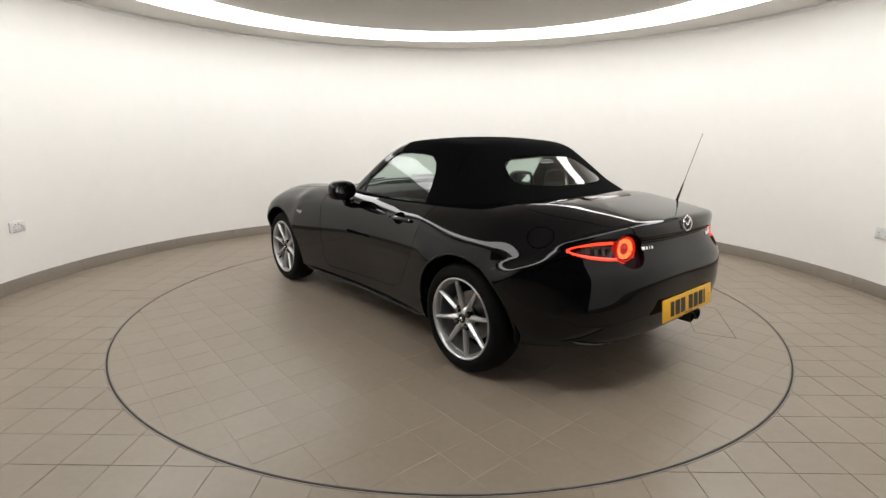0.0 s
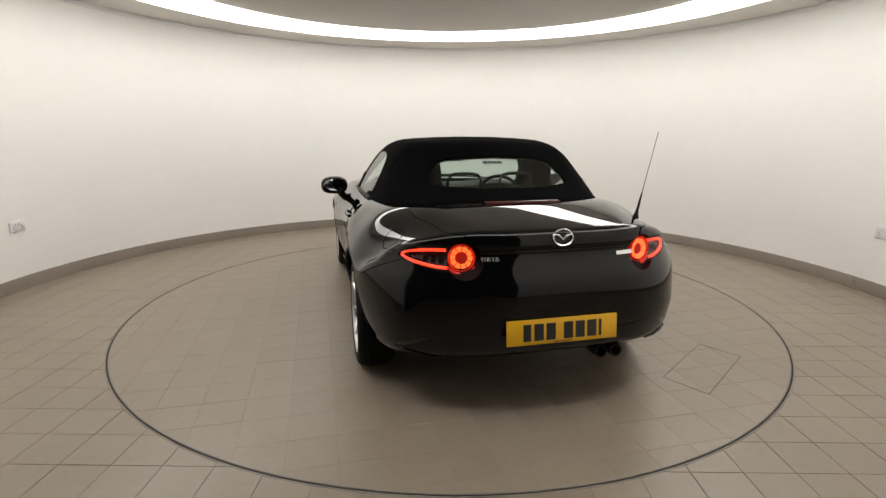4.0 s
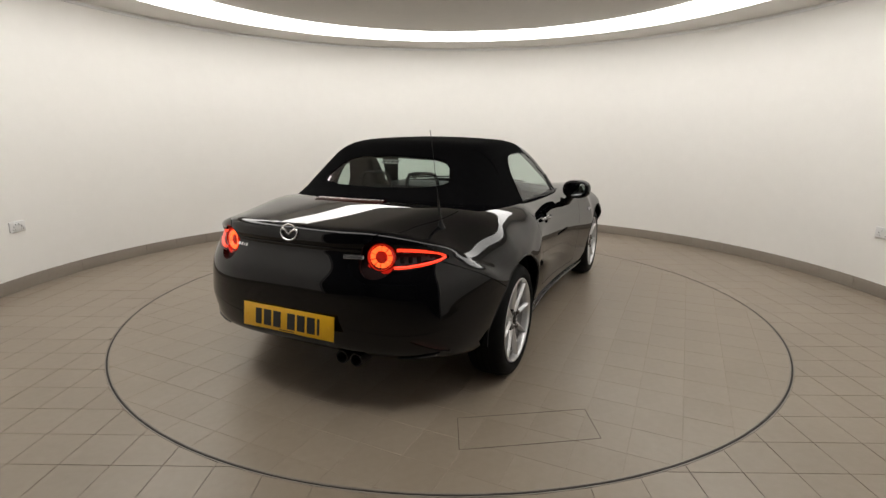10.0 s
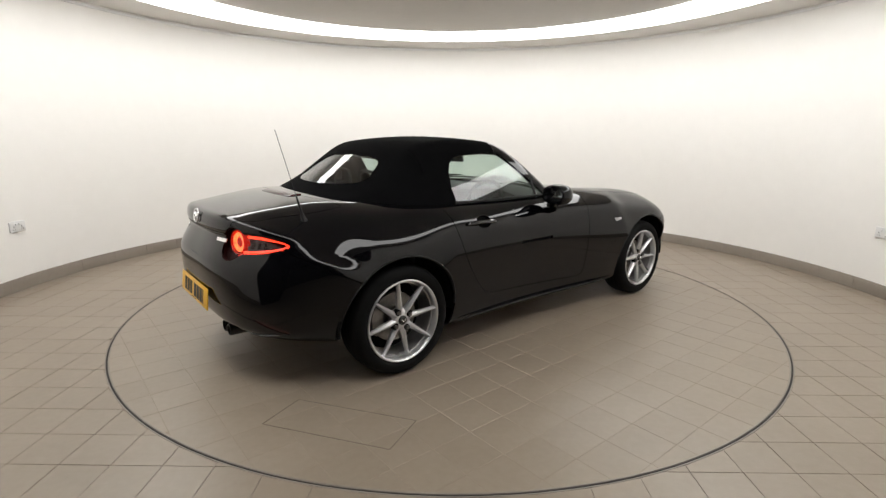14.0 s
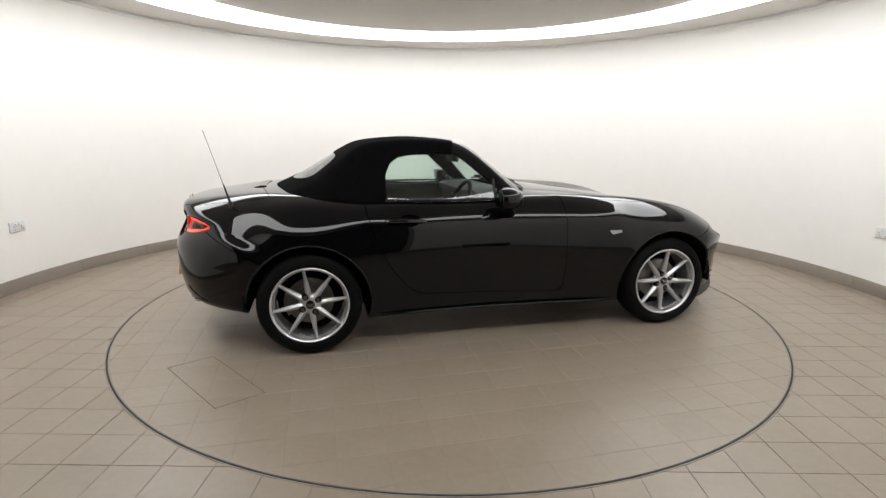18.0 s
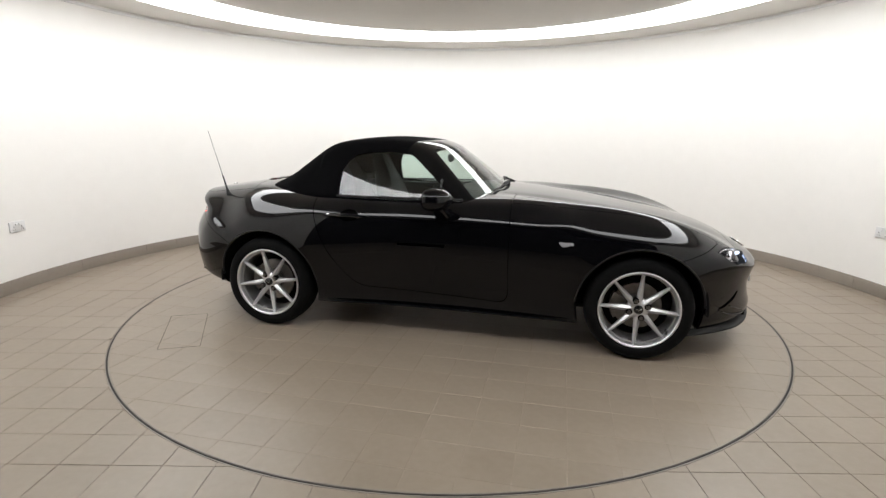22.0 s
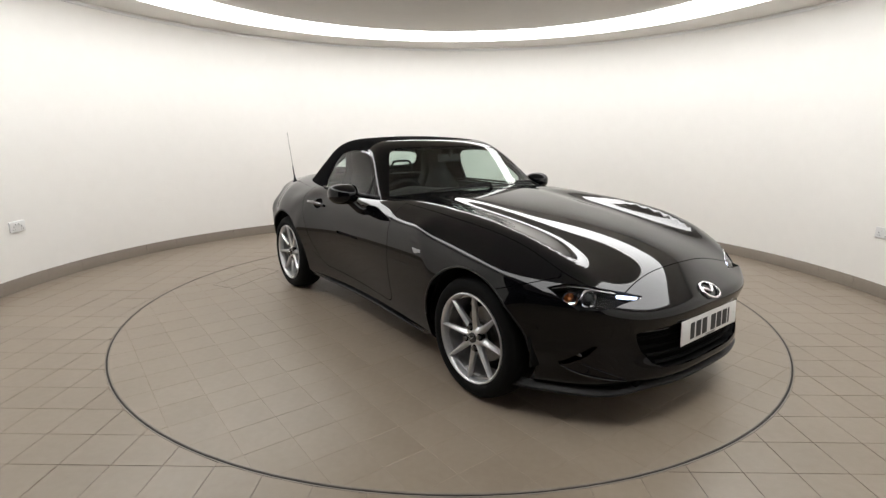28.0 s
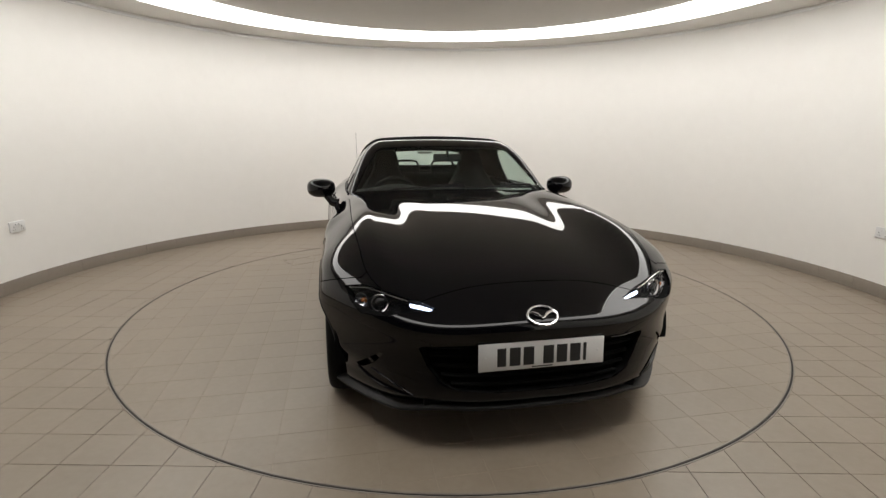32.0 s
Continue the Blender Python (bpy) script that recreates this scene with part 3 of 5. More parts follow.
g_tail = lambda p: np.minimum(g_bucket(p), g_wedge(p))
grille_shape = outline((-0.1, 0.478), (0.25, 0.468), (0.47, 0.452), (0.478, 0.440), (0.445, 0.365), (0.395, 0.305), (0.335, 0.280), (0.2, 0.270), (-0.1, 0.268))
g_grille = only(lambda p: grille_shape(np.abs(p[..., 1]), p[..., 2]), lambda p: 2.7 - p[..., 0])
fog_shape = outline((0.718, 0.306), (0.676, 0.349), (0.622, 0.394), (0.608, 0.392), (0.642, 0.345), (0.690, 0.300))
g_fog = only(lambda p: fog_shape(np.abs(p[..., 1]), p[..., 2]), lambda p: 2.5 - p[..., 0])
WHEELS = (("rear", 0.0), ("front", 2.31))
g_arch_r = lambda p: np.maximum(np.sqrt((p[..., 0] - 0.0) ** 2 + (p[..., 2] - 0.300) ** 2) - 0.352, 0.45 - np.abs(p[..., 1]))
g_arch_f = lambda p: np.maximum(np.sqrt((p[..., 0] - 2.31) ** 2 + (p[..., 2] - 0.300) ** 2) - 0.352, 0.45 - np.abs(p[..., 1]))
g_cockpit = lambda p: np.maximum(np.maximum(house_field(p) + 0.012, 0.6 - p[..., 2]), -0.42 - p[..., 0])
g_dish = lambda p: np.maximum(0.03 * (np.sqrt(((p[..., 0] - 0.580) / 0.062) ** 2 + ((p[..., 2] - 0.765) / 0.034) ** 2) - 1), 0.5 - np.abs(p[..., 1]))
marker_shape = outline((1.850, 0.668), (1.862, 0.672), (1.90, 0.668), (1.938, 0.661), (1.905, 0.648), (1.880, 0.642), (1.870, 0.648))
g_marker = only(lambda p: marker_shape(p[..., 0], p[..., 2]), lambda p: 0.5 - np.abs(p[..., 1]))
g_cowl = lambda p: np.maximum(np.maximum(np.abs(p[..., 1]) - 0.66, p[..., 0] - 1.60), 1.15 - p[..., 0])
reflector_shape = outline((0.555, 0.392), (0.60, 0.395), (0.690, 0.345), (0.700, 0.318), (0.640, 0.345))
g_reflector = only(lambda p: reflector_shape(np.abs(p[..., 1]), p[..., 2]), lambda p: p[..., 0] + 0.3)
g_flap = lambda p: np.maximum(np.sqrt((p[..., 0] + 0.40) ** 2 + (p[..., 1] - 0.705) ** 2 + (p[..., 2] - 0.815) ** 2) - 0.078, 0.5 - p[..., 1])

GAP = 0.0019
seams = [g_door, g_hood, g_boot, g_rear_bumper, g_front_bumper, g_flap]
for g in (g_arch_r, g_arch_f, g_head, g_tail, g_grille, g_fog, g_cockpit, g_dish, g_marker, g_cowl, g_reflector):
    body.cut(g)
for g in seams:
    body.cut(lambda p, g=g: g(p) - GAP)
    body.cut(lambda p, g=g: g(p) + GAP)
bc = body.centres()
gone = (g_arch_r(bc) < 0) | (g_arch_f(bc) < 0) | (g_grille(bc) < 0) | (g_fog(bc) < 0) | (g_cockpit(bc) < 0)
lamp_f, lamp_r = g_head(bc) < 0, g_tail(bc) < 0
door, hood, boot = g_door(bc), g_hood(bc), g_boot(bc)
rbump, fbump, flap = g_rear_bumper(bc), g_front_bumper(bc), g_flap(bc)
left = bc[:, 1] > 0
is_dish, is_marker, is_reflector = g_dish(bc) < 0, g_marker(bc) < 0, g_reflector(bc) < 0
free = ~(gone | lamp_f | lamp_r | is_dish | is_marker | is_reflector)
is_door = free & (door < -GAP)
rest = free & (door > GAP)
is_hood = rest & (hood < -GAP)
rest &= hood > GAP
is_boot = rest & (boot < -GAP)
rest &= boot > GAP
is_fbump = rest & (fbump < -GAP)
rest &= fbump > GAP
is_rbump = rest & (rbump < -GAP)
rest &= rbump > GAP
is_flap = rest & (flap < -GAP)
rest &= flap > GAP
is_cowl = rest & (g_cowl(bc) < 0)
rest &= g_cowl(bc) > 0
is_wing = rest & (bc[:, 0] > 1.2)
is_quarter = rest & ~is_wing


# ---- the car ----
OFFSET = Vector((-1.0225, -0.0458, 0.0))  # from the turntable's axis to the rear axle's middle, in the car's own directions
car = tagged(new("roadster_car"), "glossy black roadster, black soft top closed, lights on, on turntable", "car")


def car_part(name, data, mat=None, parent=None, label="", **kw):
    """A part of the car, in the car's own coordinates."""
    if isinstance(data, bmesh.types.BMesh):
        bmesh.ops.translate(data, verts=data.verts, vec=OFFSET)
    else:
        data.transform(Matrix.Translation(OFFSET))
    return part(name, data, mat, parent or car, label, **kw)


def panel(name, keep, mat=M_PAINT, parent=None, label="", shell=body, **kw):
    return car_part(name, shell.mesh(name, keep, mat, **kw), None, parent, label)


def largest(keep):
    """The largest connected patch of the kept faces of the body."""
    ids = np.nonzero(keep)[0]
    at = {}
    for i in ids:
        for v in body.faces[i]:
            at.setdefault(v, []).append(i)
    seen, best = set(), []
    for i in ids:
        if i in seen:
            continue
        patch, todo = [], [i]
        seen.add(i)
        while todo:
            j = todo.pop()
            patch.append(j)
            for v in body.faces[j]:
                for k in at[v]:
                    if k not in seen:
                        seen.add(k)
                        todo.append(k)
        best = patch if len(patch) > len(best) else best
    out = np.zeros(len(keep), bool)
    out[best] = True
    return out


bonnet = panel("bonnet", is_hood, label="glossy black bonnet with raised wings")
boot_lid = panel("boot_lid", is_boot, label="glossy black boot lid with upturned rear edge")
front_bumper = panel("front_bumper", is_fbump, label="glossy black front bumper with wide grille opening")
rear_bumper = panel("rear_bumper", is_rbump, label="glossy black rear bumper")
doors, windows = {}, {}
for sd, on in (("l", left), ("r", ~left)):
    doors[sd] = panel("door", is_door & on)
    panel("front_wing", is_wing & on)
    panel("rear_wing", is_quarter & on)
panel("fuel_flap", is_flap, label="round black fuel flap")

# dark shell under the panels, seen only through the gaps
keep_in = np.ones(len(bc), bool) & ~gone & ~lamp_f & ~lamp_r
panel("cowl", largest(is_cowl), M_PLASTIC, label="black plastic wiper cowl")
car_part("inner_shell", body.mesh("inner_shell", keep_in, M_INNER, flange=0, lift=-0.014))

# glass and top
soft_top = car_part("soft_top", house.mesh("soft_top", h_on & ~h_front & ~h_side & ~h_rear, M_FABRIC, flange=0.02), label="black cloth folding roof, closed")
frame_keep = h_on & h_front & ~h_side & ~h_screen
car_part("windscreen_frame", house.mesh("windscreen_frame", frame_keep, M_PAINT, flange=0.02), label="glossy black windscreen surround")
car_part("windscreen", house.mesh("windscreen", h_on & h_screen, M_GLASS, flange=0.0, lift=-0.002)).visible_shadow = False
car_part("rear_window", house.mesh("rear_window", h_on & h_rear, M_GLASS, flange=0.0, lift=-0.004), parent=soft_top, label="clear glass window in the cloth roof").visible_shadow = False
hleft = hc[:, 1] > 0
for on in (hleft, ~hleft):
    car_part("side_window", house.mesh("side_window", h_on & h_side & on, M_GLASS, flange=0.0, lift=-0.004)).visible_shadow = False


# wheels
def wheel_at(x, side, phase):
    """One wheel: the face looks along side * y."""
    w = new("wheel")
    w.parent = car
    face = 0.842
    turn = Matrix.Translation(Vector((x, side * face, 0.300)) + OFFSET) @ (pose(0, 0, 0, -90, 0, 0) if side > 0 else pose(0, 0, 0, 90, 0, 0))
    w.matrix_basis = turn
    # local z points outward; z = 0 is the outer tyre wall
    tw = 0.195
    prof = [(0.222, -0.012), (0.232, -0.003), (0.250, 0.000), (0.270, -0.004), (0.283, -0.012), (0.292, -0.026), (0.297, -0.045), (0.299, -0.07),
            (0.299, -tw + 0.06), (0.296, -tw + 0.035), (0.287, -tw + 0.012), (0.26, -tw), (0.222, -tw + 0.012)]
    tyre = part("tyre", spin(bmesh.new(), prof, 72, None, True), M_RUBBER, w)
    # grooves
    # grooves: slightly raised black bands, with the shade put into their colour
    for gz in (-0.065, -0.097, -0.13):
        part("groove_shade_band", spin(bmesh.new(), [(0.2995, gz), (0.2995, gz - 0.007), (0.290, gz - 0.007), (0.290, gz)], 72, None, True), M_INNER, tyre)
    rim = part("rim", spin(bmesh.new(), [(0.204, -0.038), (0.2065, -0.020), (0.2095, -0.011), (0.2130, -0.0065), (0.2175, -0.0035), (0.2225, -0.006), (0.2235, -0.014), (0.219, -0.022), (0.214, -0.032),
                                            (0.207, -0.042), (0.204, -0.042)], 72, None, True), M_ALLOY, w, "bright silver eight-spoke alloy rim")
    part("barrel", spin(bmesh.new(), [(0.204, -0.041), (0.199, -0.10), (0.206, -0.172), (0.200, -0.172), (0.193, -0.10), (0.197, -0.041)], 60, None, True), M_BARREL, rim)
    for a in (-112, -92):
        part("balance_weight", spin(bmesh.new(), [(0.1985, -0.044), (0.1985, -0.062), (0.1950, -0.062), (0.1950, -0.044)], 5, None, True, radians(11), radians(a)), M_WEIGHT, rim)
    for k in range(8):
        a = radians(phase + 45 * k)
        bm = bmesh.new()
        rows = []
        for r, hw, zt, th in ((0.030, 0.020, -0.030, 0.03), (0.058, 0.0165, -0.026, 0.03), (0.09, 0.0150, -0.022, 0.03), (0.13, 0.0125, -0.017, 0.028), (0.17, 0.0100, -0.013, 0.026), (0.190, 0.0088, -0.0110, 0.024), (0.211, 0.0076, -0.0095, 0.020)):
            sec = [(-hw, zt - th), (-hw, zt - 0.012), (-hw * 0.22, zt), (hw * 0.22, zt), (hw, zt - 0.012), (hw, zt - th)]
            rows.append([bm.verts.new(Matrix.Rotation(a, 3, "Z") @ Vector((r, u, zz))) for u, zz in sec])
        for p, q in zip(rows, rows[1:]):
            for i in range(6):
                bm.faces.new((p[i], p[(i + 1) % 6], q[(i + 1) % 6], q[i]))
        bm.faces.new(rows[0])
        bm.faces.new(rows[-1][::-1])
        part("spoke", bm, M_ALLOY, rim, sharp=28)
    hub = part("hub", spin(bmesh.new(), [(0.0, -0.028), (0.034, -0.028), (0.052, -0.034), (0.062, -0.046), (0.062, -0.07), (0.0, -0.07)], 40), M_ALLOY, rim)
    cap = part("centre_cap", spin(bmesh.new(), [(0.0, -0.018), (0.020, -0.019), (0.0255, -0.022), (0.026, -0.032), (0.0, -0.032)], 32), M_GLOSSBLACK, rim, "gloss black centre cap with chrome emblem")
    for s in (1, -1):
        part("emblem_wing", tube(bmesh.new(), [(s * 0.017, 0.005, -0.0185), (s * 0.010, 0.006, -0.0172), (0.0, -0.006, -0.0168)], (0.0012, 0.0024, 0.0014), 6), M_CHROME, rim)
    for k in range(4):
        a = radians(phase + 22.5 + 90 * k)
        at = Matrix.Translation((0.052 * math.cos(a), 0.052 * math.sin(a), 0))
        # a raised black disc paints the shade of the bolt recess
        part("recess_shade_disc", spin(bmesh.new(), [(0.0, -0.0265), (0.0165, -0.0265), (0.0185, -0.028), (0.0185, -0.05), (0.0, -0.05)], 18, at), M_INNER, rim)
        bm = bmesh.new()
        bmesh.ops.create_cone(bm, cap_ends=True, segments=6, radius1=0.0120, radius2=0.0105, depth=0.016, matrix=at @ Matrix.Translation((0, 0, -0.022)))
        part("wheel_nut", bm, M_DISCBRAKE, rim, sharp=20)
    part("brake_disc", spin(bmesh.new(), [(0.07, -0.105), (0.135, -0.105), (0.135, -0.123), (0.07, -0.123)], 48, None, True), M_DISCBRAKE, w)
    part("brake_hub", spin(bmesh.new(), [(0.0, -0.085), (0.068, -0.085), (0.07, -0.12), (0.0, -0.12)], 32), M_DISCBRAKE, w)
    bm = spin(bmesh.new(), [(0.085, -0.085), (0.150, -0.088), (0.150, -0.14), (0.085, -0.14)], 10, None, True, radians(62), radians(150 if side < 0 else -32))
    part("brake_caliper", bm, M_DISCBRAKE, w)
    part("backing_plate", spin(bmesh.new(), [(0.0, -0.150), (0.19, -0.150), (0.19, -0.158), (0.0, -0.158)], 40), M_INNER, w)
    return w


for name, wx in WHEELS:
    wheel_at(wx, 1, 12 if name == "rear" else 30)
    wheel_at(wx, -1, 8 if name == "rear" else -3)
    for sd in (1, -1):
        # arch liner: a half drum behind the opening, closed at its inner end
        inner = 0.32 if sd > 0 else 0.0
        back = 0.31 if sd > 0 else 0.01
        bm = spin(bmesh.new(), [(0.356, 0.32 - inner), (0.368, 0.32 - inner), (0.368, inner), (0.02, inner), (0.02, back), (0.356, back)], 40, None, True, radians(186), radians(-3))
        m = Matrix.Translation((wx, sd * 0.80, 0.30)) @ (pose(0, 0, 0, 90, 0, 0) if sd > 0 else pose(0, 0, 0, 90, 0, 0) @ Matrix.Translation((0, 0, -0.32)))
        bmesh.ops.transform(bm, matrix=m, verts=bm.verts)
        car_part("arch_liner", bm, M_INNER)
car_part("underbody", box(bmesh.new(), (1.62, 1.36, 0.06), Matrix.Translation((1.155, 0, 0.215)), 0.01), M_INNER)
car_part("rear_undertray", box(bmesh.new(), (0.9, 0.92, 0.06), Matrix.Translation((-0.1, 0, 0.275)), 0.01), M_INNER)
car_part("front_undertray", box(bmesh.new(), (1.0, 0.92, 0.05), Matrix.Translation((2.47, 0, 0.22)), 0.01), M_INNER)


# ---- lamps, trim and fittings of the car ----
def on_body(y, z, forward, sink=0.0):
    """The point of the body at that y and z, seen from the front or the rear, sunk by some depth."""
    s = np.array([[1.5 if forward else 0.4, y, z]])
    w = np.array([[1.0 if forward else -1.0, 0, 0]])
    q = shoot(body_field, s, w, 2.5)
    n = gradient(body_field, q)
    return Vector(q[0] - n[0] * sink), Vector(n[0])


def on_side(x, z, side, sink=0.0):
    s = np.array([[x, 0.0, z]])
    q = shoot(body_field, s, np.array([[0, float(side), 0]]), 1.5)
    n = gradient(body_field, q)
    return Vector(q[0] - n[0] * sink), Vector(n[0])


def facing(at, normal, up=(0, 0, 1)):
    """A pose at a point, z along the normal, y upward."""
    z = Vector(normal).normalized()
    x = Vector(up).cross(z).normalized()
    y = z.cross(x)
    m = Matrix((x, y, z)).transposed().to_4x4()
    m.translation = at
    return m


lens_top = curve((0.40, 0.588), (0.46, 0.604), (0.55, 0.625), (0.615, 0.642), (0.675, 0.650), (0.752, 0.637))
lens_low = curve((0.40, 0.582), (0.43, 0.579), (0.525, 0.572), (0.61, 0.560), (0.69, 0.552), (0.728, 0.585), (0.752, 0.625))


def lens_sink(p):
    """The headlamp glass leans back under its upper edge, behind a ledge of the bumper."""
    y = np.abs(p[:, 1])
    t = np.clip((lens_top(y) - p[:, 2]) / np.maximum(lens_top(y) - lens_low(y), 0.004), 0, 1)
    return -0.003 - 0.030 * t * np.clip((y - 0.42) / 0.10, 0, 1)


# tail lamps: a black bucket with a glowing round lamp and a wedge with a glowing outline
for sd, on in ((1, left), (-1, ~left)):
    tl = car_part("tail_light", body.mesh("tail_light", lamp_r & on, M_BUCKET, flange=-0.030, lift=-0.030), label="lit red round tail lamp with outlined wedge")
    at, n = on_body(sd * 0.430, 0.745, False, 0.006)
    m = facing(at, Vector((-0.965, 0.24 * sd, 0.06)))
    car_part("lamp_housing", spin(bmesh.new(), [(0.058, -0.035), (0.060, -0.002), (0.0555, 0.003), (0.0530, -0.002), (0.0500, -0.020), (0.0, -0.020), (0.0, -0.035)], 40, m), M_TAILDIM, tl)
    for k in range(10):
        a = 2 * math.pi * (k + 0.5) / 10
        bm = spin(bmesh.new(), [(0.0275, -0.016), (0.0475, -0.016), (0.0475, -0.008), (0.0445, -0.004), (0.031, -0.006), (0.0275, -0.010)], 5, m, True, 2 * math.pi / 10 - 0.13, a)
        car_part("lamp_segment", bm, M_TAILCORE, tl, sharp=60)
    car_part("lamp_core", spin(bmesh.new(), [(0.0, -0.006), (0.016, -0.007), (0.0235, -0.011), (0.0245, -0.018), (0.0, -0.018)], 28, m), M_TAILDIM, tl)
    car_part("lens", spin(bmesh.new(), [(0.0, 0.006), (0.030, 0.005), (0.050, 0.002), (0.0545, -0.002)], 36, m), M_LENS, tl).visible_shadow = False
    # red crescent below the round lamp, its faint glow emitted by the material
    pts = [m @ Vector((0.066 * math.cos(radians(a)), 0.066 * math.sin(radians(a)) - 0.002, -0.006)) for a in range(-150, -25, 10)]
    bm = tube(bmesh.new(), pts, [0.002 + 0.0075 * math.sin(math.pi * (k + 0.5) / 13) for k in range(13)], 8)
    car_part("crescent", bm, M_CRESCENT, tl, "deep red crescent under the round lamp")
    pts = []
    line = curve((0, 0.492), (1, 0.545), (2, 0.605), (3, 0.650), (3.5, 0.6615), (4, 0.650), (5, 0.605), (6, 0.545), (7, 0.492))
    rise = curve((0, 0.770), (1, 0.768), (2, 0.762), (3, 0.752), (3.5, 0.741), (4, 0.730), (5, 0.718), (6, 0.709), (7, 0.706))
    for k in range(43):
        u = k / 6
        pts.append(on_body(sd * float(line(u)), float(rise(u)), False, 0.010)[0])
    car_part("light_outline", tube(bmesh.new(), pts, 0.0068, 8), M_TAILGLOW, tl)
    g_mid = outline((0.49, 0.765), (0.58, 0.758), (0.637, 0.741), (0.58, 0.724), (0.49, 0.712))
    keep = lamp_r & on & (g_mid(np.abs(bc[:, 1]), bc[:, 2]) < 0)
    car_part("reflector", body.mesh("reflector", keep, M_LAMPGREY, flange=0.0, lift=-0.022), parent=tl, label="grey reflector between the red lines")
    for yy in (0.515, 0.545, 0.575):
        q, n = on_body(sd * yy, 0.738, False, 0.016)
        car_part("bulb_cell", box(bmesh.new(), (0.018, 0.028, 0.004), facing(q, n), 0.001), M_INNER, tl)
    keep = lamp_r & on & (g_wedge(bc) < -0.0005)
    car_part("wedge_lens", body.mesh("wedge_lens", keep, M_LENS, flange=0.0, lift=-0.001), parent=tl).visible_shadow = False
    # headlamp
    hl = car_part("headlight", body.mesh("headlight", lamp_f & on, M_INNER, flange=-0.055, lift=-0.055), label="slim headlamp with lit white running light")
    at, n = on_body(sd * 0.622, 0.612, True, 0.036)
    m = facing(at, Vector((0.93, 0.36 * sd, 0.10)))
    car_part("projector_ring", spin(bmesh.new(), [(0.026, -0.01), (0.031, 0.004), (0.036, 0.007), (0.0385, 0.002), (0.039, -0.02), (0.026, -0.02)], 32, m, True), M_CHROME, hl)
    bm = spin(bmesh.new(), [(0.0, 0.012), (0.010, 0.0105), (0.018, 0.007), (0.024, 0.001), (0.026, -0.008), (0.0, -0.008)], 28, m)
    car_part("projector_lens", bm, M_GLOSSBLACK, hl)
    at, n = on_body(sd * 0.695, 0.610, True, 0.032)
    m = facing(at, Vector((0.80, 0.58 * sd, 0.10)))
    car_part("indicator_bowl", spin(bmesh.new(), [(0.0, -0.014), (0.014, -0.010), (0.027, 0.0), (0.032, 0.009), (0.034, 0.009), (0.029, -0.004), (0.0, -0.018)], 24, m), M_REFLECTOR, hl)
    bm = bmesh.new()
    bmesh.ops.create_uvsphere(bm, u_segments=12, v_segments=8, radius=0.008, matrix=m @ Matrix.Translation((0, 0, -0.003)))
    car_part("indicator_bulb", bm, M_AMBER, hl)
    # running light near the inner tip
    rows, bm = [], bmesh.new()
    for k in range(9):
        u = k / 8
        yy, zz = 0.500 - 0.082 * u, 0.600 - 0.0125 * u
        h = 0.0026 * math.sin(math.pi * min(1, 0.22 + 0.75 * u)) ** 0.7 + 0.0008
        rows.append([bm.verts.new(on_body(sd * yy, zz + o * h, True, d)[0]) for o, d in ((-1, 0.020), (-1, 0.011), (1, 0.011), (1, 0.020))])
    for p, q in zip(rows, rows[1:]):
        for i in range(4):
            bm.faces.new((p[i], p[(i + 1) % 4], q[(i + 1) % 4], q[i]))
    bm.faces.new(rows[0])
    bm.faces.new(rows[-1])
    car_part("running_light", bm, M_DRL, hl, "glowing cold-white running light")
    # a bright brow along the upper edge
    pts = [on_body(sd * yy, zz, True, 0.007)[0] for yy, zz in ((0.735, 0.634), (0.675, 0.643), (0.615, 0.635), (0.55, 0.618), (0.505, 0.608))]
    car_part("brow", tube(bmesh.new(), pts, 0.0022, 6), M_CHROME, hl)
    car_part("lens", body.mesh("lens", lamp_f & on, M_LENS, flange=0.0, lift=lens_sink), parent=hl).visible_shadow = False
    # small side repeater
    car_part("side_repeater", body.mesh("side_repeater", is_marker & on, M_REPEATER, flange=0.01, lift=0.003), label="small clear side repeater lamp")
    # rear reflector and its blade
    car_part("rear_reflector", body.mesh("rear_reflector", is_reflector & on, M_TAILRED if sd < 0 else M_GLOSSBLACK, flange=0.01, lift=-0.004), label="dark red reflector low in the bumper")
    pts = [on_body(sd * yy, zz, False, -0.004)[0] for yy, zz in ((0.50, 0.300), (0.56, 0.303), (0.62, 0.312), (0.665, 0.322))]
    car_part("bumper_blade", tube(bmesh.new(), pts, (0.003, 0.007, 0.009, 0.004), 8), M_GLOSSBLACK)
    # fog recess, its lamp and the blade below it
    car_part("fog_recess", body.mesh("fog_recess", (g_fog(bc) < 0) & on, M_GLOSSBLACK, flange=-0.028, lift=-0.028), parent=front_bumper)
    q, n = on_body(sd * 0.665, 0.345, True, 0.018)
    bm = bmesh.new()
    bmesh.ops.create_uvsphere(bm, u_segments=20, v_segments=10, radius=1, matrix=facing(q, n) @ pose(0, 0, 0, 0, 0, 38 * sd) @ Matrix.Diagonal((0.050, 0.012, 0.010, 1)))
    car_part("fog_lamp", bm, M_GLOSSBLACK, front_bumper, "small dark fog lamp")
    low_edge = curve((0.0, 0.296), (0.25, 0.262), (0.5, 0.246), (1.0, 0.234))
    top_edge = curve((0.0, 0.312), (0.5, 0.276), (1.0, 0.240))
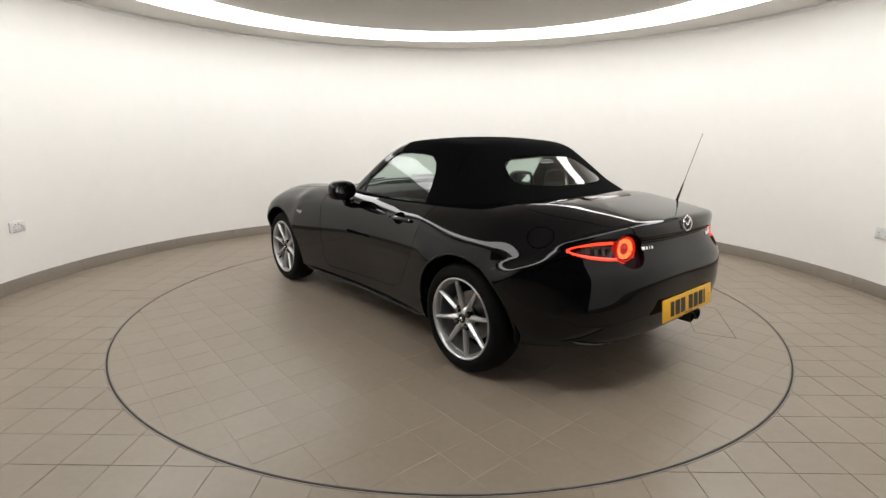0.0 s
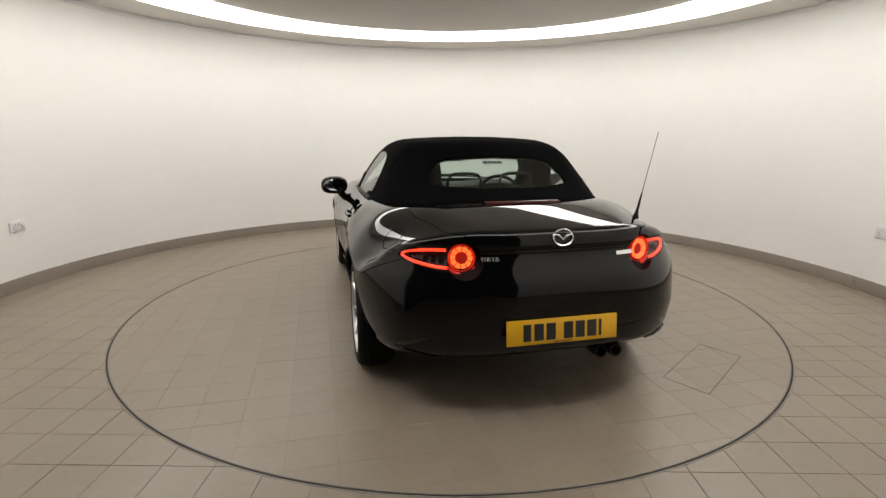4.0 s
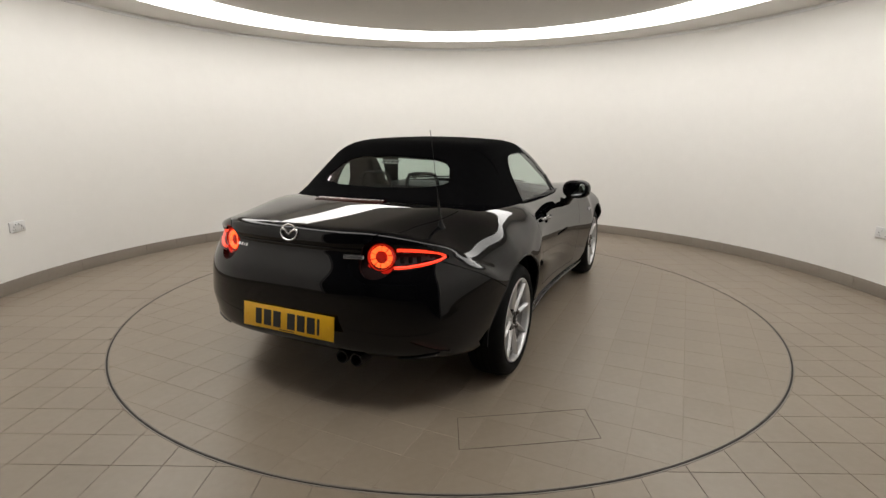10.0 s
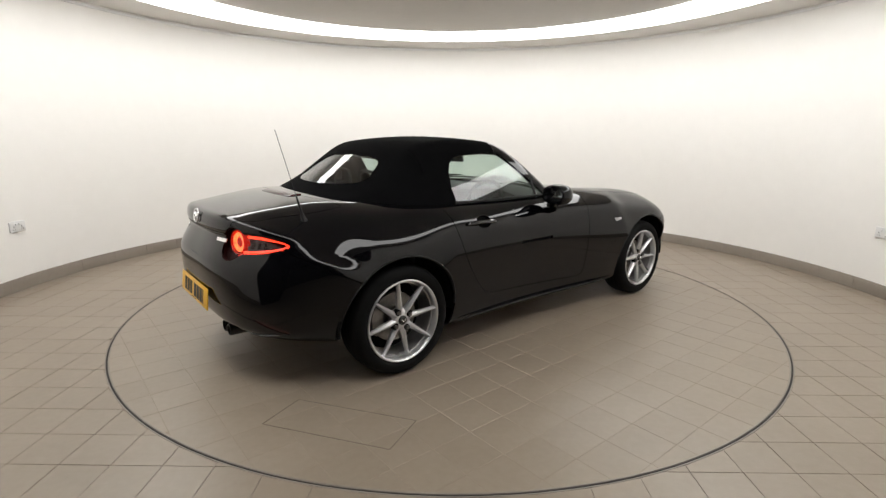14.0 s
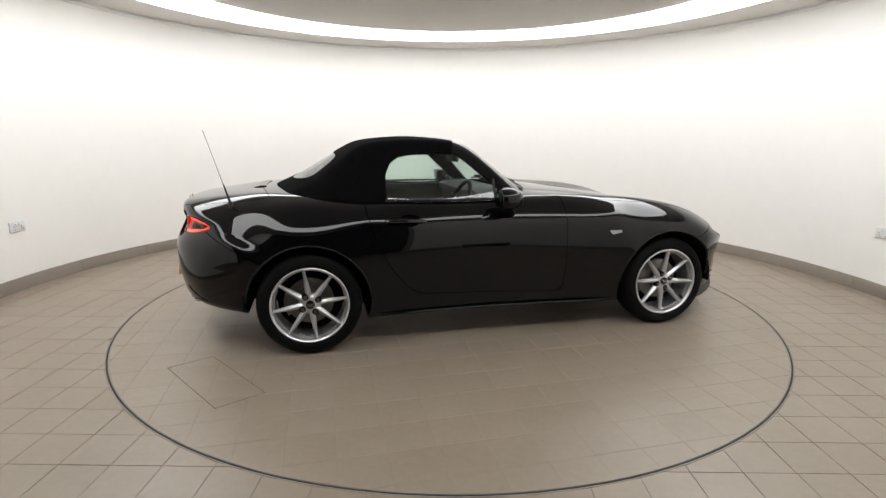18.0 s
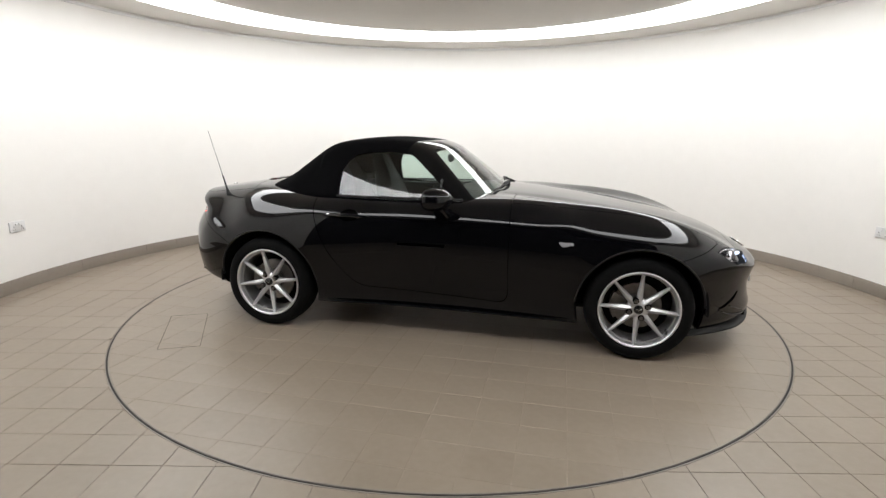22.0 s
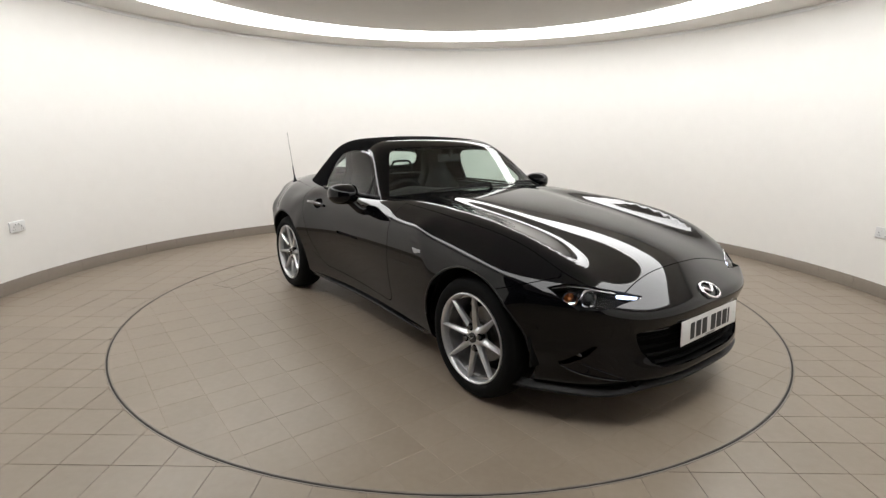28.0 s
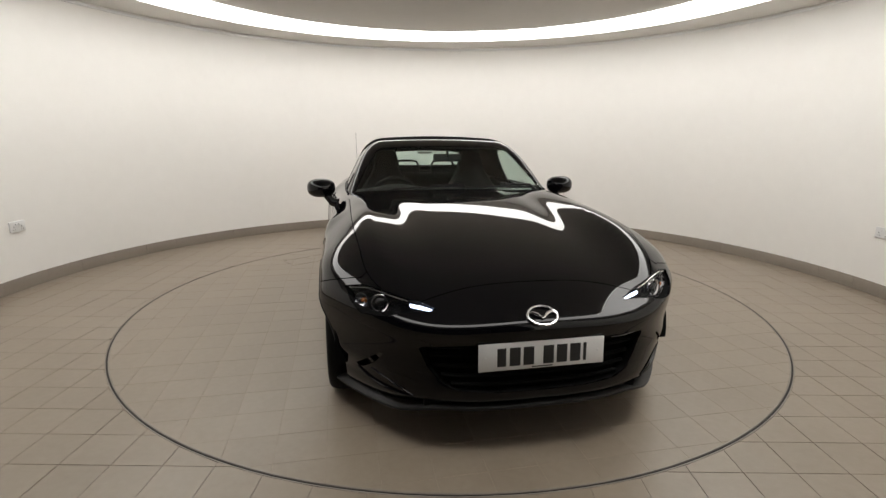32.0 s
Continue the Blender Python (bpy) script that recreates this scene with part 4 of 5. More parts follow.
    for name, y0, rise_of, thick in (("bumper_fin", 0.705, low_edge, 0.0075), ("fin_edge", 0.655, top_edge, 0.0038)):
        pts = [on_body(sd * (y0 + (0.500 - y0) * k / 14), float(rise_of(k / 14)), True, -0.002)[0] for k in range(15)]
        car_part(name, tube(bmesh.new(), pts, [thick * (0.35 + 0.65 * math.sin(math.pi * (0.06 + 0.88 * k / 14))) for k in range(15)], 10), M_PAINT, front_bumper)

# grille: dark back and slats
grille = car_part("grille", body.mesh("grille", g_grille(bc) < 0, M_INNER, flange=-0.06, lift=-0.06), label="black slatted front grille")
for zz, half in ((0.300, 0.36), (0.332, 0.40), (0.366, 0.425), (0.404, 0.445), (0.440, 0.455)):
    pts = [on_body(half * (-1 + k / 6), zz, True, 0.030)[0] for k in range(13)]
    car_part("slat", tube(bmesh.new(), pts, 0.0085, 8), M_INNER, grille)
for sd in (1, -1):
    pts = [on_body(sd * yy, zz, True, 0.010)[0] for yy, zz in ((0.31, 0.446), (0.38, 0.444), (0.45, 0.447))]
    car_part("grille_blade", tube(bmesh.new(), pts, 0.004, 6), M_GLOSSBLACK, grille)

# splitter lip under the nose
bm = bmesh.new()
rows = []
for k in range(57):
    a = radians(-82 + 164 * k / 56)
    q = shoot(body_field, np.array([[2.35, 0.0, 0.240]]), np.array([[math.cos(a), math.sin(a), 0.0]]), 1.4)[0]
    d = Vector((math.cos(a), math.sin(a), 0))
    e = 0.000 + 0.012 * bell(abs(q[1]), 0.50, 0.10)
    drop = 0.010 - 0.010 * np.clip((abs(q[1]) - 0.45) / 0.15, 0, 1)
    mid_up = float(np.clip((0.60 - abs(q[1])) / 0.22, 0, 1))
    p0 = Vector((q[0], q[1], 0.028 * mid_up * mid_up * (3 - 2 * mid_up))) - d * 0.03
    rows.append([bm.verts.new(p0 + Vector((0, 0, 0.190))), bm.verts.new(p0 + d * (0.03 + e) + Vector((0, 0, 0.168 + drop))),
                 bm.verts.new(p0 + d * (0.03 + e) + Vector((0, 0, 0.158 + drop))), bm.verts.new(p0 + Vector((0, 0, 0.150)))])
for p, q in zip(rows, rows[1:]):
    for i in range(4):
        bm.faces.new((p[i], p[(i + 1) % 4], q[(i + 1) % 4], q[i]))
bm.faces.new(rows[0])
bm.faces.new(rows[-1])
car_part("splitter", bm, M_PLASTIC, front_bumper, "black front lip")

# number plates: the characters are plain bars
def number_plate(name, m, mat, label):
    pl = car_part(name, box(bmesh.new(), (0.52, 0.111, 0.005), m, 0.002, 2), mat, None, label)
    x = -0.185
    for w, gap in ((0.036, 0.014), (0.044, 0.012), (0.044, 0.038), (0.044, 0.012), (0.044, 0.012), (0.044, 0.012), (0.013, 0.0)):
        car_part("bar", box(bmesh.new(), (w, 0.074, 0.0015), m @ Matrix.Translation((x + w / 2, -0.002, 0.0031)), 0.0005, 1), M_INK, pl)
        x += w + gap
    car_part("bar", box(bmesh.new(), (0.085, 0.004, 0.0008), m @ Matrix.Translation((0.0, -0.048, 0.0028))), M_INK, pl)
    for sx in (-0.234, 0.234):
        car_part("screw_cap", spin(bmesh.new(), [(0.0, 0.0048), (0.004, 0.0045), (0.0058, 0.0025), (0.0058, 0.0)], 14, m @ Matrix.Translation((sx, 0.0, 0))), mat, pl)


number_plate("number_plate", facing(Vector((-0.808, 0.0, 0.431)), Vector((-0.99, 0, 0.11))), M_YELLOW, "yellow rear number plate with black bars")
number_plate("number_plate", facing(Vector((3.038, 0.0, 0.416)), Vector((0.997, 0, 0.05))), M_WHITE, "white front number plate with black bars")
car_part("plate_holder", box(bmesh.new(), (0.02, 0.40, 0.09), Matrix.Translation((3.020, 0, 0.416)), 0.004), M_PLASTIC)


# badges: a plain ring with two wings
def badge(name, m, w, h):
    bm = bmesh.new()
    pts = [m @ Vector((w * math.cos(a), h * math.sin(a), 0.004)) for a in [2 * math.pi * k / 40 for k in range(41)]]
    tube(bm, pts, 0.0043 * w / 0.05, 8, False)
    b = car_part(name, bm, M_CHROME, None, "chrome oval badge with a winged shape")
    for s in (1, -1):
        pts = [m @ Vector((s * w * u, h * v, 0.004)) for u, v in ((0.92, 0.30), (0.62, 0.34), (0.34, 0.14), (0.0, -0.30))]
        car_part("wing", tube(bmesh.new(), pts, (0.003, 0.0055 * w / 0.05, 0.0065 * w / 0.05, 0.003), 8), M_CHROME, b)


q, n = on_body(0, 0.563, True, -0.002)
badge("badge", facing(q, n), 0.060, 0.046)
q, n = on_body(0, 0.828, False, -0.002)
badge("badge", facing(q, n), 0.044, 0.035)
# lettering on the tail as plain chrome bars
for y0, w in ((0.352, 0.022), (0.326, 0.014), (0.304, 0.007), (0.290, 0.013)):
    q, n = on_body(y0 - w / 2, 0.741, False, -0.001)
    car_part("badge_bar", box(bmesh.new(), (w, 0.016, 0.003), facing(q, n), 0.0008, 1), M_CHROME)
q, n = on_body(-0.318, 0.743, False, -0.001)
car_part("name_plate", box(bmesh.new(), (0.092, 0.019, 0.003), facing(q, n), 0.001, 1), M_CHROME)

# rolled lower edge of the boot lid
pts = [on_body(0.345 * (-1 + k / 10), 0.7745, False, -0.001)[0] for k in range(21)]
car_part("boot_edge", tube(bmesh.new(), pts, 0.0030, 8), M_PAINT, boot_lid)

# high brake light at the boot's front edge
bm = bmesh.new()
rows = []
for k in range(13):
    y = 0.20 * (-1 + k / 6)
    x0 = -0.300 + 0.25 * y * y
    rows.append([bm.verts.new((x0 + dx, y, 0.915 + dz)) for dx, dz in ((0.03, -0.02), (0.035, 0.012), (0.0, 0.014), (-0.040, 0.004), (-0.05, -0.02))])
for p, q in zip(rows, rows[1:]):
    for i in range(5):
        bm.faces.new((p[i], p[(i + 1) % 5], q[(i + 1) % 5], q[i]))
bm.faces.new(rows[0])
bm.faces.new(rows[-1])
car_part("high_brake_light", bm, M_TAILRED, None, "dark red unlit high brake light", sharp=60)

# aerial on the right rear wing
q = settle(body_field, np.array([[-0.42, -0.593, 0.867]]))[0]
base, tip = Vector(q), Vector((-0.531, -0.584, 1.270))
d = tip - base
aerial = car_part("aerial", tube(bmesh.new(), [base - d * 0.02, base + d * 0.03, base + d * 0.08, base + d * 0.30], (0.019, 0.012, 0.0072, 0.0038), 12), M_PLASTIC, None, "thin black whip aerial")
car_part("whip", tube(bmesh.new(), [base + d * 0.29, tip - d * 0.01, tip], (0.0017, 0.0014, 0.002), 8), M_PLASTIC, aerial)

# exhaust
for y in (-0.240, -0.316):
    m = Matrix.Translation((-0.715, y, 0.272)) @ pose(0, 0, 0, 0, -90, 0)
    ex = car_part("exhaust_pipe", spin(bmesh.new(), [(0.026, 0.020), (0.030, 0.020), (0.0315, 0.016), (0.0315, -0.22), (0.026, -0.22)], 28, m, True), M_PIPE, None, "round steel exhaust tip")
    car_part("pipe_bore", spin(bmesh.new(), [(0.0, -0.05), (0.026, -0.05), (0.026, -0.06), (0.0, -0.06)], 24, m), M_INNER, ex)

# door mirrors
for sd, key in ((1, "l"), (-1, "r")):
    c = Vector((1.152, sd * 0.885, 0.890))
    bm = bmesh.new()
    bmesh.ops.create_uvsphere(bm, u_segments=40, v_segments=24, radius=1.0)
    for v in bm.verts:
        x, y, z = v.co
        r = (abs(y) ** 2.6 + abs(z) ** 2.6) ** (1 / 2.6) / max(1e-6, math.hypot(y, z)) if math.hypot(y, z) > 1e-6 else 1
        y, z = y / max(r, 0.7), z / max(r, 0.7)
        x = x * 0.098 if x > -0.45 else -0.45 * 0.098 + (x + 0.45) * 0.012
        v.co = c + Vector((x - 0.016 * abs(y * sd + 0.2), y * 0.096, z * 0.064 - 0.006 * y * sd * 0))
    mi = car_part("door_mirror", bm, M_PAINT, None, "glossy black door mirror", sharp=70)
    m = facing(c + Vector((-0.052, sd * 0.003, 0.0)), Vector((-0.955, -0.29, 0.05)) if sd > 0 else Vector((-0.97, 0.22, 0.08)))
    bm = bmesh.new()
    bmesh.ops.create_uvsphere(bm, u_segments=32, v_segments=8, radius=1.0, matrix=m @ Matrix.Diagonal((0.076, 0.047, 0.002, 1)))
    car_part("mirror_glass", bm, M_MIRROR, mi)
    q, n = on_side(1.200, 0.800, sd, 0.02)
    pts = [q, q + Vector((0, sd * 0.045, 0.006)), c + Vector((0.015, -sd * 0.035, -0.045)), c + Vector((0.01, -sd * 0.01, -0.02))]
    car_part("mirror_arm", tube(bmesh.new(), pts, (0.036, 0.028, 0.026, 0.03), 14), M_PAINT, mi)
    # door handle
    dish = car_part("handle_recess", body.mesh("handle_recess", is_dish & (left if sd > 0 else ~left), M_PAINT, flange=-0.014, lift=-0.014), parent=doors[key])
    pts = []
    for k in range(11):
        u = k / 10
        q, n = on_side(0.440 + 0.235 * u, 0.764 - 0.006 * u, sd)
        pts.append(q + n * (0.004 + 0.020 * math.sin(math.pi * min(1, max(0, u))) ** 0.6))
    car_part("door_handle", tube(bmesh.new(), pts, [0.007 + 0.006 * math.sin(math.pi * (0.1 + 0.8 * k / 10)) for k in range(11)], 10), M_GLOSSBLACK, doors[key], "glossy black pull handle")
    q, n = on_side(0.452, 0.765, sd, -0.012)
    car_part("lock", spin(bmesh.new(), [(0.0, 0.006), (0.006, 0.005), (0.008, 0.0), (0.008, -0.01)], 16, facing(q, n)), M_CHROME, doors[key])
    # belt seal under the side window
    pts = []
    for k in range(15):
        x = 0.455 + (1.275 - 0.455) * k / 14
        s = shoot(house_field, np.array([[x, 0.0, 0.870]]), np.array([[0, float(sd), 0]]), 1.2)[0]
        pts.append(Vector((s[0], s[1] + sd * 0.002, 0.871)))
    car_part("belt_seal", tube(bmesh.new(), pts, 0.0075, 8), M_PLASTIC, doors[key])
    # frame bar between the side glass and the corner pane
    pts = []
    for zz in (0.872, 0.93, 0.985):
        s = shoot(house_field, np.array([[1.135, 0.0, zz]]), np.array([[0, float(sd), 0]]), 1.2)[0]
        pts.append(Vector((s[0], s[1] - sd * 0.002, s[2])))
    car_part("window_bar", tube(bmesh.new(), pts, 0.008, 8), M_PLASTIC, doors[key])
    # sill blade
    pts = []
    for k in range(17):
        x = 0.40 + 1.53 * k / 16
        q, n = on_side(x, 0.215, sd)
        pts.append(Vector((q.x, q.y + sd * 0.004, 0.198)))
    car_part("sill_blade", tube(bmesh.new(), pts, [0.009 * (1 - abs(k / 8 - 1) ** 4) + 0.002 for k in range(17)], 8), M_PAINT)

# folded lips round the wheel arches
for _, wx in WHEELS:
    for sd in (1, -1):
        pts = []
        for k in range(41):
            a = radians(4 + 172 * k / 40)
            pts.append(on_side(wx + 0.3515 * math.cos(a), 0.300 + 0.3515 * math.sin(a), sd, 0.003)[0])
        car_part("arch_lip", tube(bmesh.new(), pts, 0.0055, 8), M_PLASTIC)

# wipers
for y0, y1, x1 in ((-0.42, 0.10, 1.395), (0.10, 0.60, 1.335)):
    def at_screen(y, z, lift):
        s = shoot(house_field, np.array([[0.9, y, z]]), np.array([[1.0, 0, 0]]), 1.0)[0]
        n = gradient(house_field, s[None])[0]
        return Vector(s + n * lift)
    pts = [at_screen(y0 + (y1 - y0) * k / 8, 0.905 + 0.008 * math.sin(math.pi * k / 8) - 0.03 * abs((y0 + (y1 - y0) * k / 8)) , 0.012) for k in range(9)]
    wi = car_part("wiper", tube(bmesh.new(), pts, 0.006, 6), M_PLASTIC, None, "black windscreen wiper")
    pts = [Vector((1.475, y1 - 0.03, 0.895 - 0.03 * abs(y1))), at_screen(y1 - 0.05, 0.915 - 0.03 * abs(y1), 0.025), at_screen((y0 + y1) / 2, 0.912, 0.022)]
    car_part("wiper_arm", tube(bmesh.new(), pts, (0.012, 0.009, 0.006), 8), M_PLASTIC, wi)

# ---- cabin ----
car_part("cabin_floor", box(bmesh.new(), (1.5, 1.30, 0.05), Matrix.Translation((0.72, 0, 0.27)), 0.01), M_INNER)
car_part("rear_bulkhead", box(bmesh.new(), (0.06, 1.24, 0.62), Matrix.Translation((0.20, 0, 0.58)) @ pose(0, 0, 0, 0, -8, 0), 0.02), M_LEATHER)
car_part("rear_shelf", box(bmesh.new(), (0.50, 1.10, 0.05), Matrix.Translation((0.0, 0, 0.885)) @ pose(0, 0, 0, 0, -4, 0), 0.015), M_LEATHER)
bm = bmesh.new()
rows = []
for k in range(25):
    y = 0.67 * (-1 + k / 12)
    hood_up = 0.028 * bell(y, -0.36, 0.16)
    pr = [(1.42 - 0.2 * y * y, 0.868), (1.30, 0.890 + hood_up * 0.5), (1.14, 0.882 + hood_up), (1.085, 0.862 + hood_up), (1.09, 0.80), (1.13, 0.70), (1.20, 0.55), (1.40, 0.50)]
    rows.append([bm.verts.new((a, y, b - 0.05 * max(0, abs(y) - 0.45))) for a, b in pr])
for p, q in zip(rows, rows[1:]):
    for i in range(7):
        bm.faces.new((p[i], p[i + 1], q[i + 1], q[i]))
car_part("dashboard", bm, M_DASH, None, "dark soft dashboard", sharp=60)
for y in (-0.60, -0.16, 0.16, 0.60):
    m = facing(Vector((1.088, y, 0.80)), Vector((-1, 0, 0.25)))
    car_part("air_vent", spin(bmesh.new(), [(0.026, 0.0), (0.032, 0.006), (0.037, 0.0), (0.037, -0.02), (0.026, -0.02)], 24, m, True), M_REFLECTOR)
sw = car_part("steering_wheel", spin(bmesh.new(), [(0.172 + 0.014 * math.cos(a), 0.014 * math.sin(a)) for a in [2 * math.pi * k / 10 for k in range(10)]], 44,
                                     facing(Vector((0.985, -0.36, 0.790)), Vector((-0.90, 0, 0.43))), True), M_LEATHER, None, "dark leather steering wheel")
m = facing(Vector((0.985, -0.36, 0.790)), Vector((-0.90, 0, 0.43)))
car_part("wheel_boss", box(bmesh.new(), (0.13, 0.11, 0.045), m @ Matrix.Translation((0, 0, -0.02)), 0.02, 3), M_DASH, sw)
for a in (0, 180, 270):
    car_part("wheel_spoke", box(bmesh.new(), (0.12, 0.030, 0.014), m @ pose(0, 0, 0, 0, 0, a) @ Matrix.Translation((0.11, 0, -0.012)), 0.006, 2), M_REFLECTOR if a != 270 else M_DASH, sw)
car_part("steering_column", tube(bmesh.new(), [(1.0, -0.36, 0.775), (1.16, -0.36, 0.700)], 0.035, 12), M_DASH, sw)
for sd in (1, -1):
    y = sd * 0.365
    seat = car_part("seat", box(bmesh.new(), (0.50, 0.46, 0.16), Matrix.Translation((0.72, y, 0.42)) @ pose(0, 0, 0, 0, -9, 0), 0.055, 4), M_LEATHER, None, "dark leather bucket seat")
    bm = bmesh.new()
    rows = []
    for k in range(15):
        u = k / 14
        z = 0.44 + 0.68 * u
        x = 0.545 - 0.185 * u ** 1.2
        hw = 0.235 - 0.02 * u if u < 0.55 else 0.224 - 0.115 * min(1, (u - 0.55) / 0.24) ** 0.8 - 0.03 * max(0, (u - 0.8) / 0.2) ** 2
        th = 0.075 if u < 0.7 else 0.075 - 0.03 * (u - 0.7) / 0.3
        ring = []
        for j in range(20):
            a = 2 * math.pi * j / 20
            cx, cy = math.cos(a), math.sin(a)
            fx = math.copysign(abs(cx) ** 0.6, cx)
            fy = math.copysign(abs(cy) ** 0.55, cy)
            ring.append(bm.verts.new((x + th * fx * (1 + 0.35 * (abs(fy) > 0.8) * (cx > 0)), y + hw * fy, z)))
        rows.append(ring)
    for p, q in zip(rows, rows[1:]):
        for i in range(20):
            bm.faces.new((p[i], p[(i + 1) % 20], q[(i + 1) % 20], q[i]))
    bm.faces.new(rows[0])
    bm.faces.new(rows[-1])
    car_part("seat_back", bm, M_LEATHER, seat)
    # trim line on the back, and the guard frame behind it
    pts = [(0.20, sd * a, b) for a, b in ((0.055, 0.90), (0.06, 0.99), (0.078, 1.022), (0.12, 1.030), (0.22, 1.030), (0.245, 1.02), (0.262, 0.99), (0.27, 0.90))]
    fr = car_part("guard_frame", tube(bmesh.new(), pts, 0.010, 8), M_PLASTIC, None, "black guard frame behind the seats")
    car_part("guard_mesh", box(bmesh.new(), (0.004, 0.19, 0.022), Matrix.Translation((0.20, sd * 0.163, 0.945)), 0.001), M_PLASTIC, fr)
    # door card
    card = box(bmesh.new(), (0.98, 0.04, 0.50), Matrix.Translation((0.86, sd * 0.675, 0.60)), 0.015)
    car_part("door_card", card, M_DASH, doors["l" if sd > 0 else "r"])
im = car_part("inside_mirror", box(bmesh.new(), (0.026, 0.215, 0.058), Matrix.Translation((1.045, 0.03, 1.090)) @ pose(0, 0, 0, 0, -8, 6), 0.012, 3), M_DASH, None, "black interior mirror")
car_part("mirror_stem", tube(bmesh.new(), [(1.06, 0.03, 1.10), (1.085, 0.02, 1.15)], 0.010, 8), M_DASH, im)
for sd in (1, -1):
    car_part("sun_visor", box(bmesh.new(), (0.13, 0.36, 0.014), Matrix.Translation((0.95, sd * 0.27, 1.170)) @ pose(0, 0, 0, 0, 12, 0), 0.006), M_DASH)
# sticker inside the rear window: plain bars
m = facing(Vector((0.135, 0.012, 1.098)), Vector((-0.55, 0, 0.83)))
st = car_part("sticker", box(bmesh.new(), (0.125, 0.034, 0.001), m), M_STICKER, None, "grey sticker with dark bars")
for k in range(4):
    car_part("bar", box(bmesh.new(), (0.022, 0.020, 0.001), m @ Matrix.Translation((-0.043 + 0.0285 * k, 0, 0.001))), M_INK, st)


# ---- tiles, turntable ----
TILE, JOINT = 0.2025, 0.0024


def clip(poly, nx, ny, d):
    """The part of a polygon on the side nx * x + ny * y < d."""
    out = []
    for a, b in zip(poly, poly[1:] + poly[:1]):
        fa, fb = nx * a[0] + ny * a[1] - d, nx * b[0] + ny * b[1] - d
        if fa < 0:
            out.append(a)
        if (fa < 0) != (fb < 0):
            s = fa / (fa - fb)
            out.append((a[0] + (b[0] - a[0]) * s, a[1] + (b[1] - a[1]) * s))
    return out


def slab(poly, rise=0.0):
    """Vertices and faces of a thin tile with a worn edge."""
    cx, cy = sum(p[0] for p in poly) / len(poly), sum(p[1] for p in poly) / len(poly)
    n = len(poly)
    v = []
    for inset, z in ((0.0008, rise), (0.0, rise - 0.0006), (0.0, -0.0045)):
        for x, y in poly:
            d = max(1e-6, math.hypot(x - cx, y - cy))
            v.append((x - (x - cx) / d * inset * 1.4, y - (y - cy) / d * inset * 1.4, z))
    f = [tuple(range(n))]
    for r in (0, 1):
        f += [(r * n + (i + 1) % n, r * n + i, (r + 1) * n + i, (r + 1) * n + (i + 1) % n) for i in range(n)]
    return v, f


def area(poly):
    return abs(sum(a[0] * b[1] - a[1] * b[0] for a, b in zip(poly, poly[1:] + poly[:1]))) / 2


h = (TILE - JOINT) / 2
square = [(-h, -h), (h, -h), (h, h), (-h, h)]
v, f = slab(square)
tile_mesh = mesh_of("tile", v, f, M_TILE)


def lay(parent, x0, y0, reach, cut, near, limit=300):
    """Tiles on a grid: whole ones share a mesh, cut ones have their own; those past the limit are joined."""
    whole, cuts = [], []
    n = int((reach + max(abs(x0), abs(y0))) / TILE) + 2
    for i in range(-n, n + 1):
        for j in range(-n, n + 1):
            cx, cy = x0 + (i + 0.5) * TILE, y0 + (j + 0.5) * TILE
            poly = cut([(cx + a, cy + b) for a, b in square], cx, cy)
            if len(poly) < 3 or area(poly) < 0.0006:
                continue
            (whole if len(poly) == 4 and area(poly) > 0.999 * (2 * h) ** 2 else cuts).append((near(cx, cy), cx, cy, poly))
    pieces = sorted([(a, True, cx, cy, p) for a, cx, cy, p in whole] + [(a, False, cx, cy, p) for a, cx, cy, p in cuts])
    jv, jf = [], []
    for k, (_, full, cx, cy, poly) in enumerate(pieces):
        lift = random.uniform(-0.0004, 0.0004)
        if k < limit:
            if full:
                ob = new("tile", tile_mesh)
                ob.location = (cx, cy, lift)
            else:
                v, f = slab([(a - cx, b - cy) for a, b in poly])
                ob = new("tile", mesh_of("tile", v, f, M_TILE))
                ob.location = (cx, cy, lift)
            ob.parent = parent
        else:
            v, f = slab(poly, lift)
            jf += [tuple(i + len(jv) for i in q) for q in f]
            jv += v
    if jv:
        tagged(part("tiles", mesh_of("tiles", jv, jf, M_TILE), None, parent), kind="stuff")


def cut_outer(poly, cx, cy):
    d = math.hypot(cx, cy)
    if d < R_RIM - 0.2:
        return []
    ux, uy = cx / d, cy / d
    poly = clip(poly, -ux, -uy, -(R_RIM + 0.003))
    wx, wy = cx - CENTRE[0], cy - CENTRE[1]
    dw = math.hypot(wx, wy)
    if not (GATE_WEST + 0.02 < cx < GATE_EAST - 0.02) or cy > 0:
        poly = clip(poly, wx / dw, wy / dw, R_WALL - 0.006 + (wx * CENTRE[0] + wy * CENTRE[1]) / dw) if poly else poly
    return poly


def cut_disc(poly, cx, cy):
    d = max(1e-6, math.hypot(cx, cy))
    return clip(poly, cx / d, cy / d, R_DISC - 0.007)


pavement = tagged(new("floor_tiles"), "square beige stone tiles round the turntable", "floor tiles", kind="structure")
lay(pavement, -0.4875, -2.122, 4.6, cut_outer, lambda x, y: y)

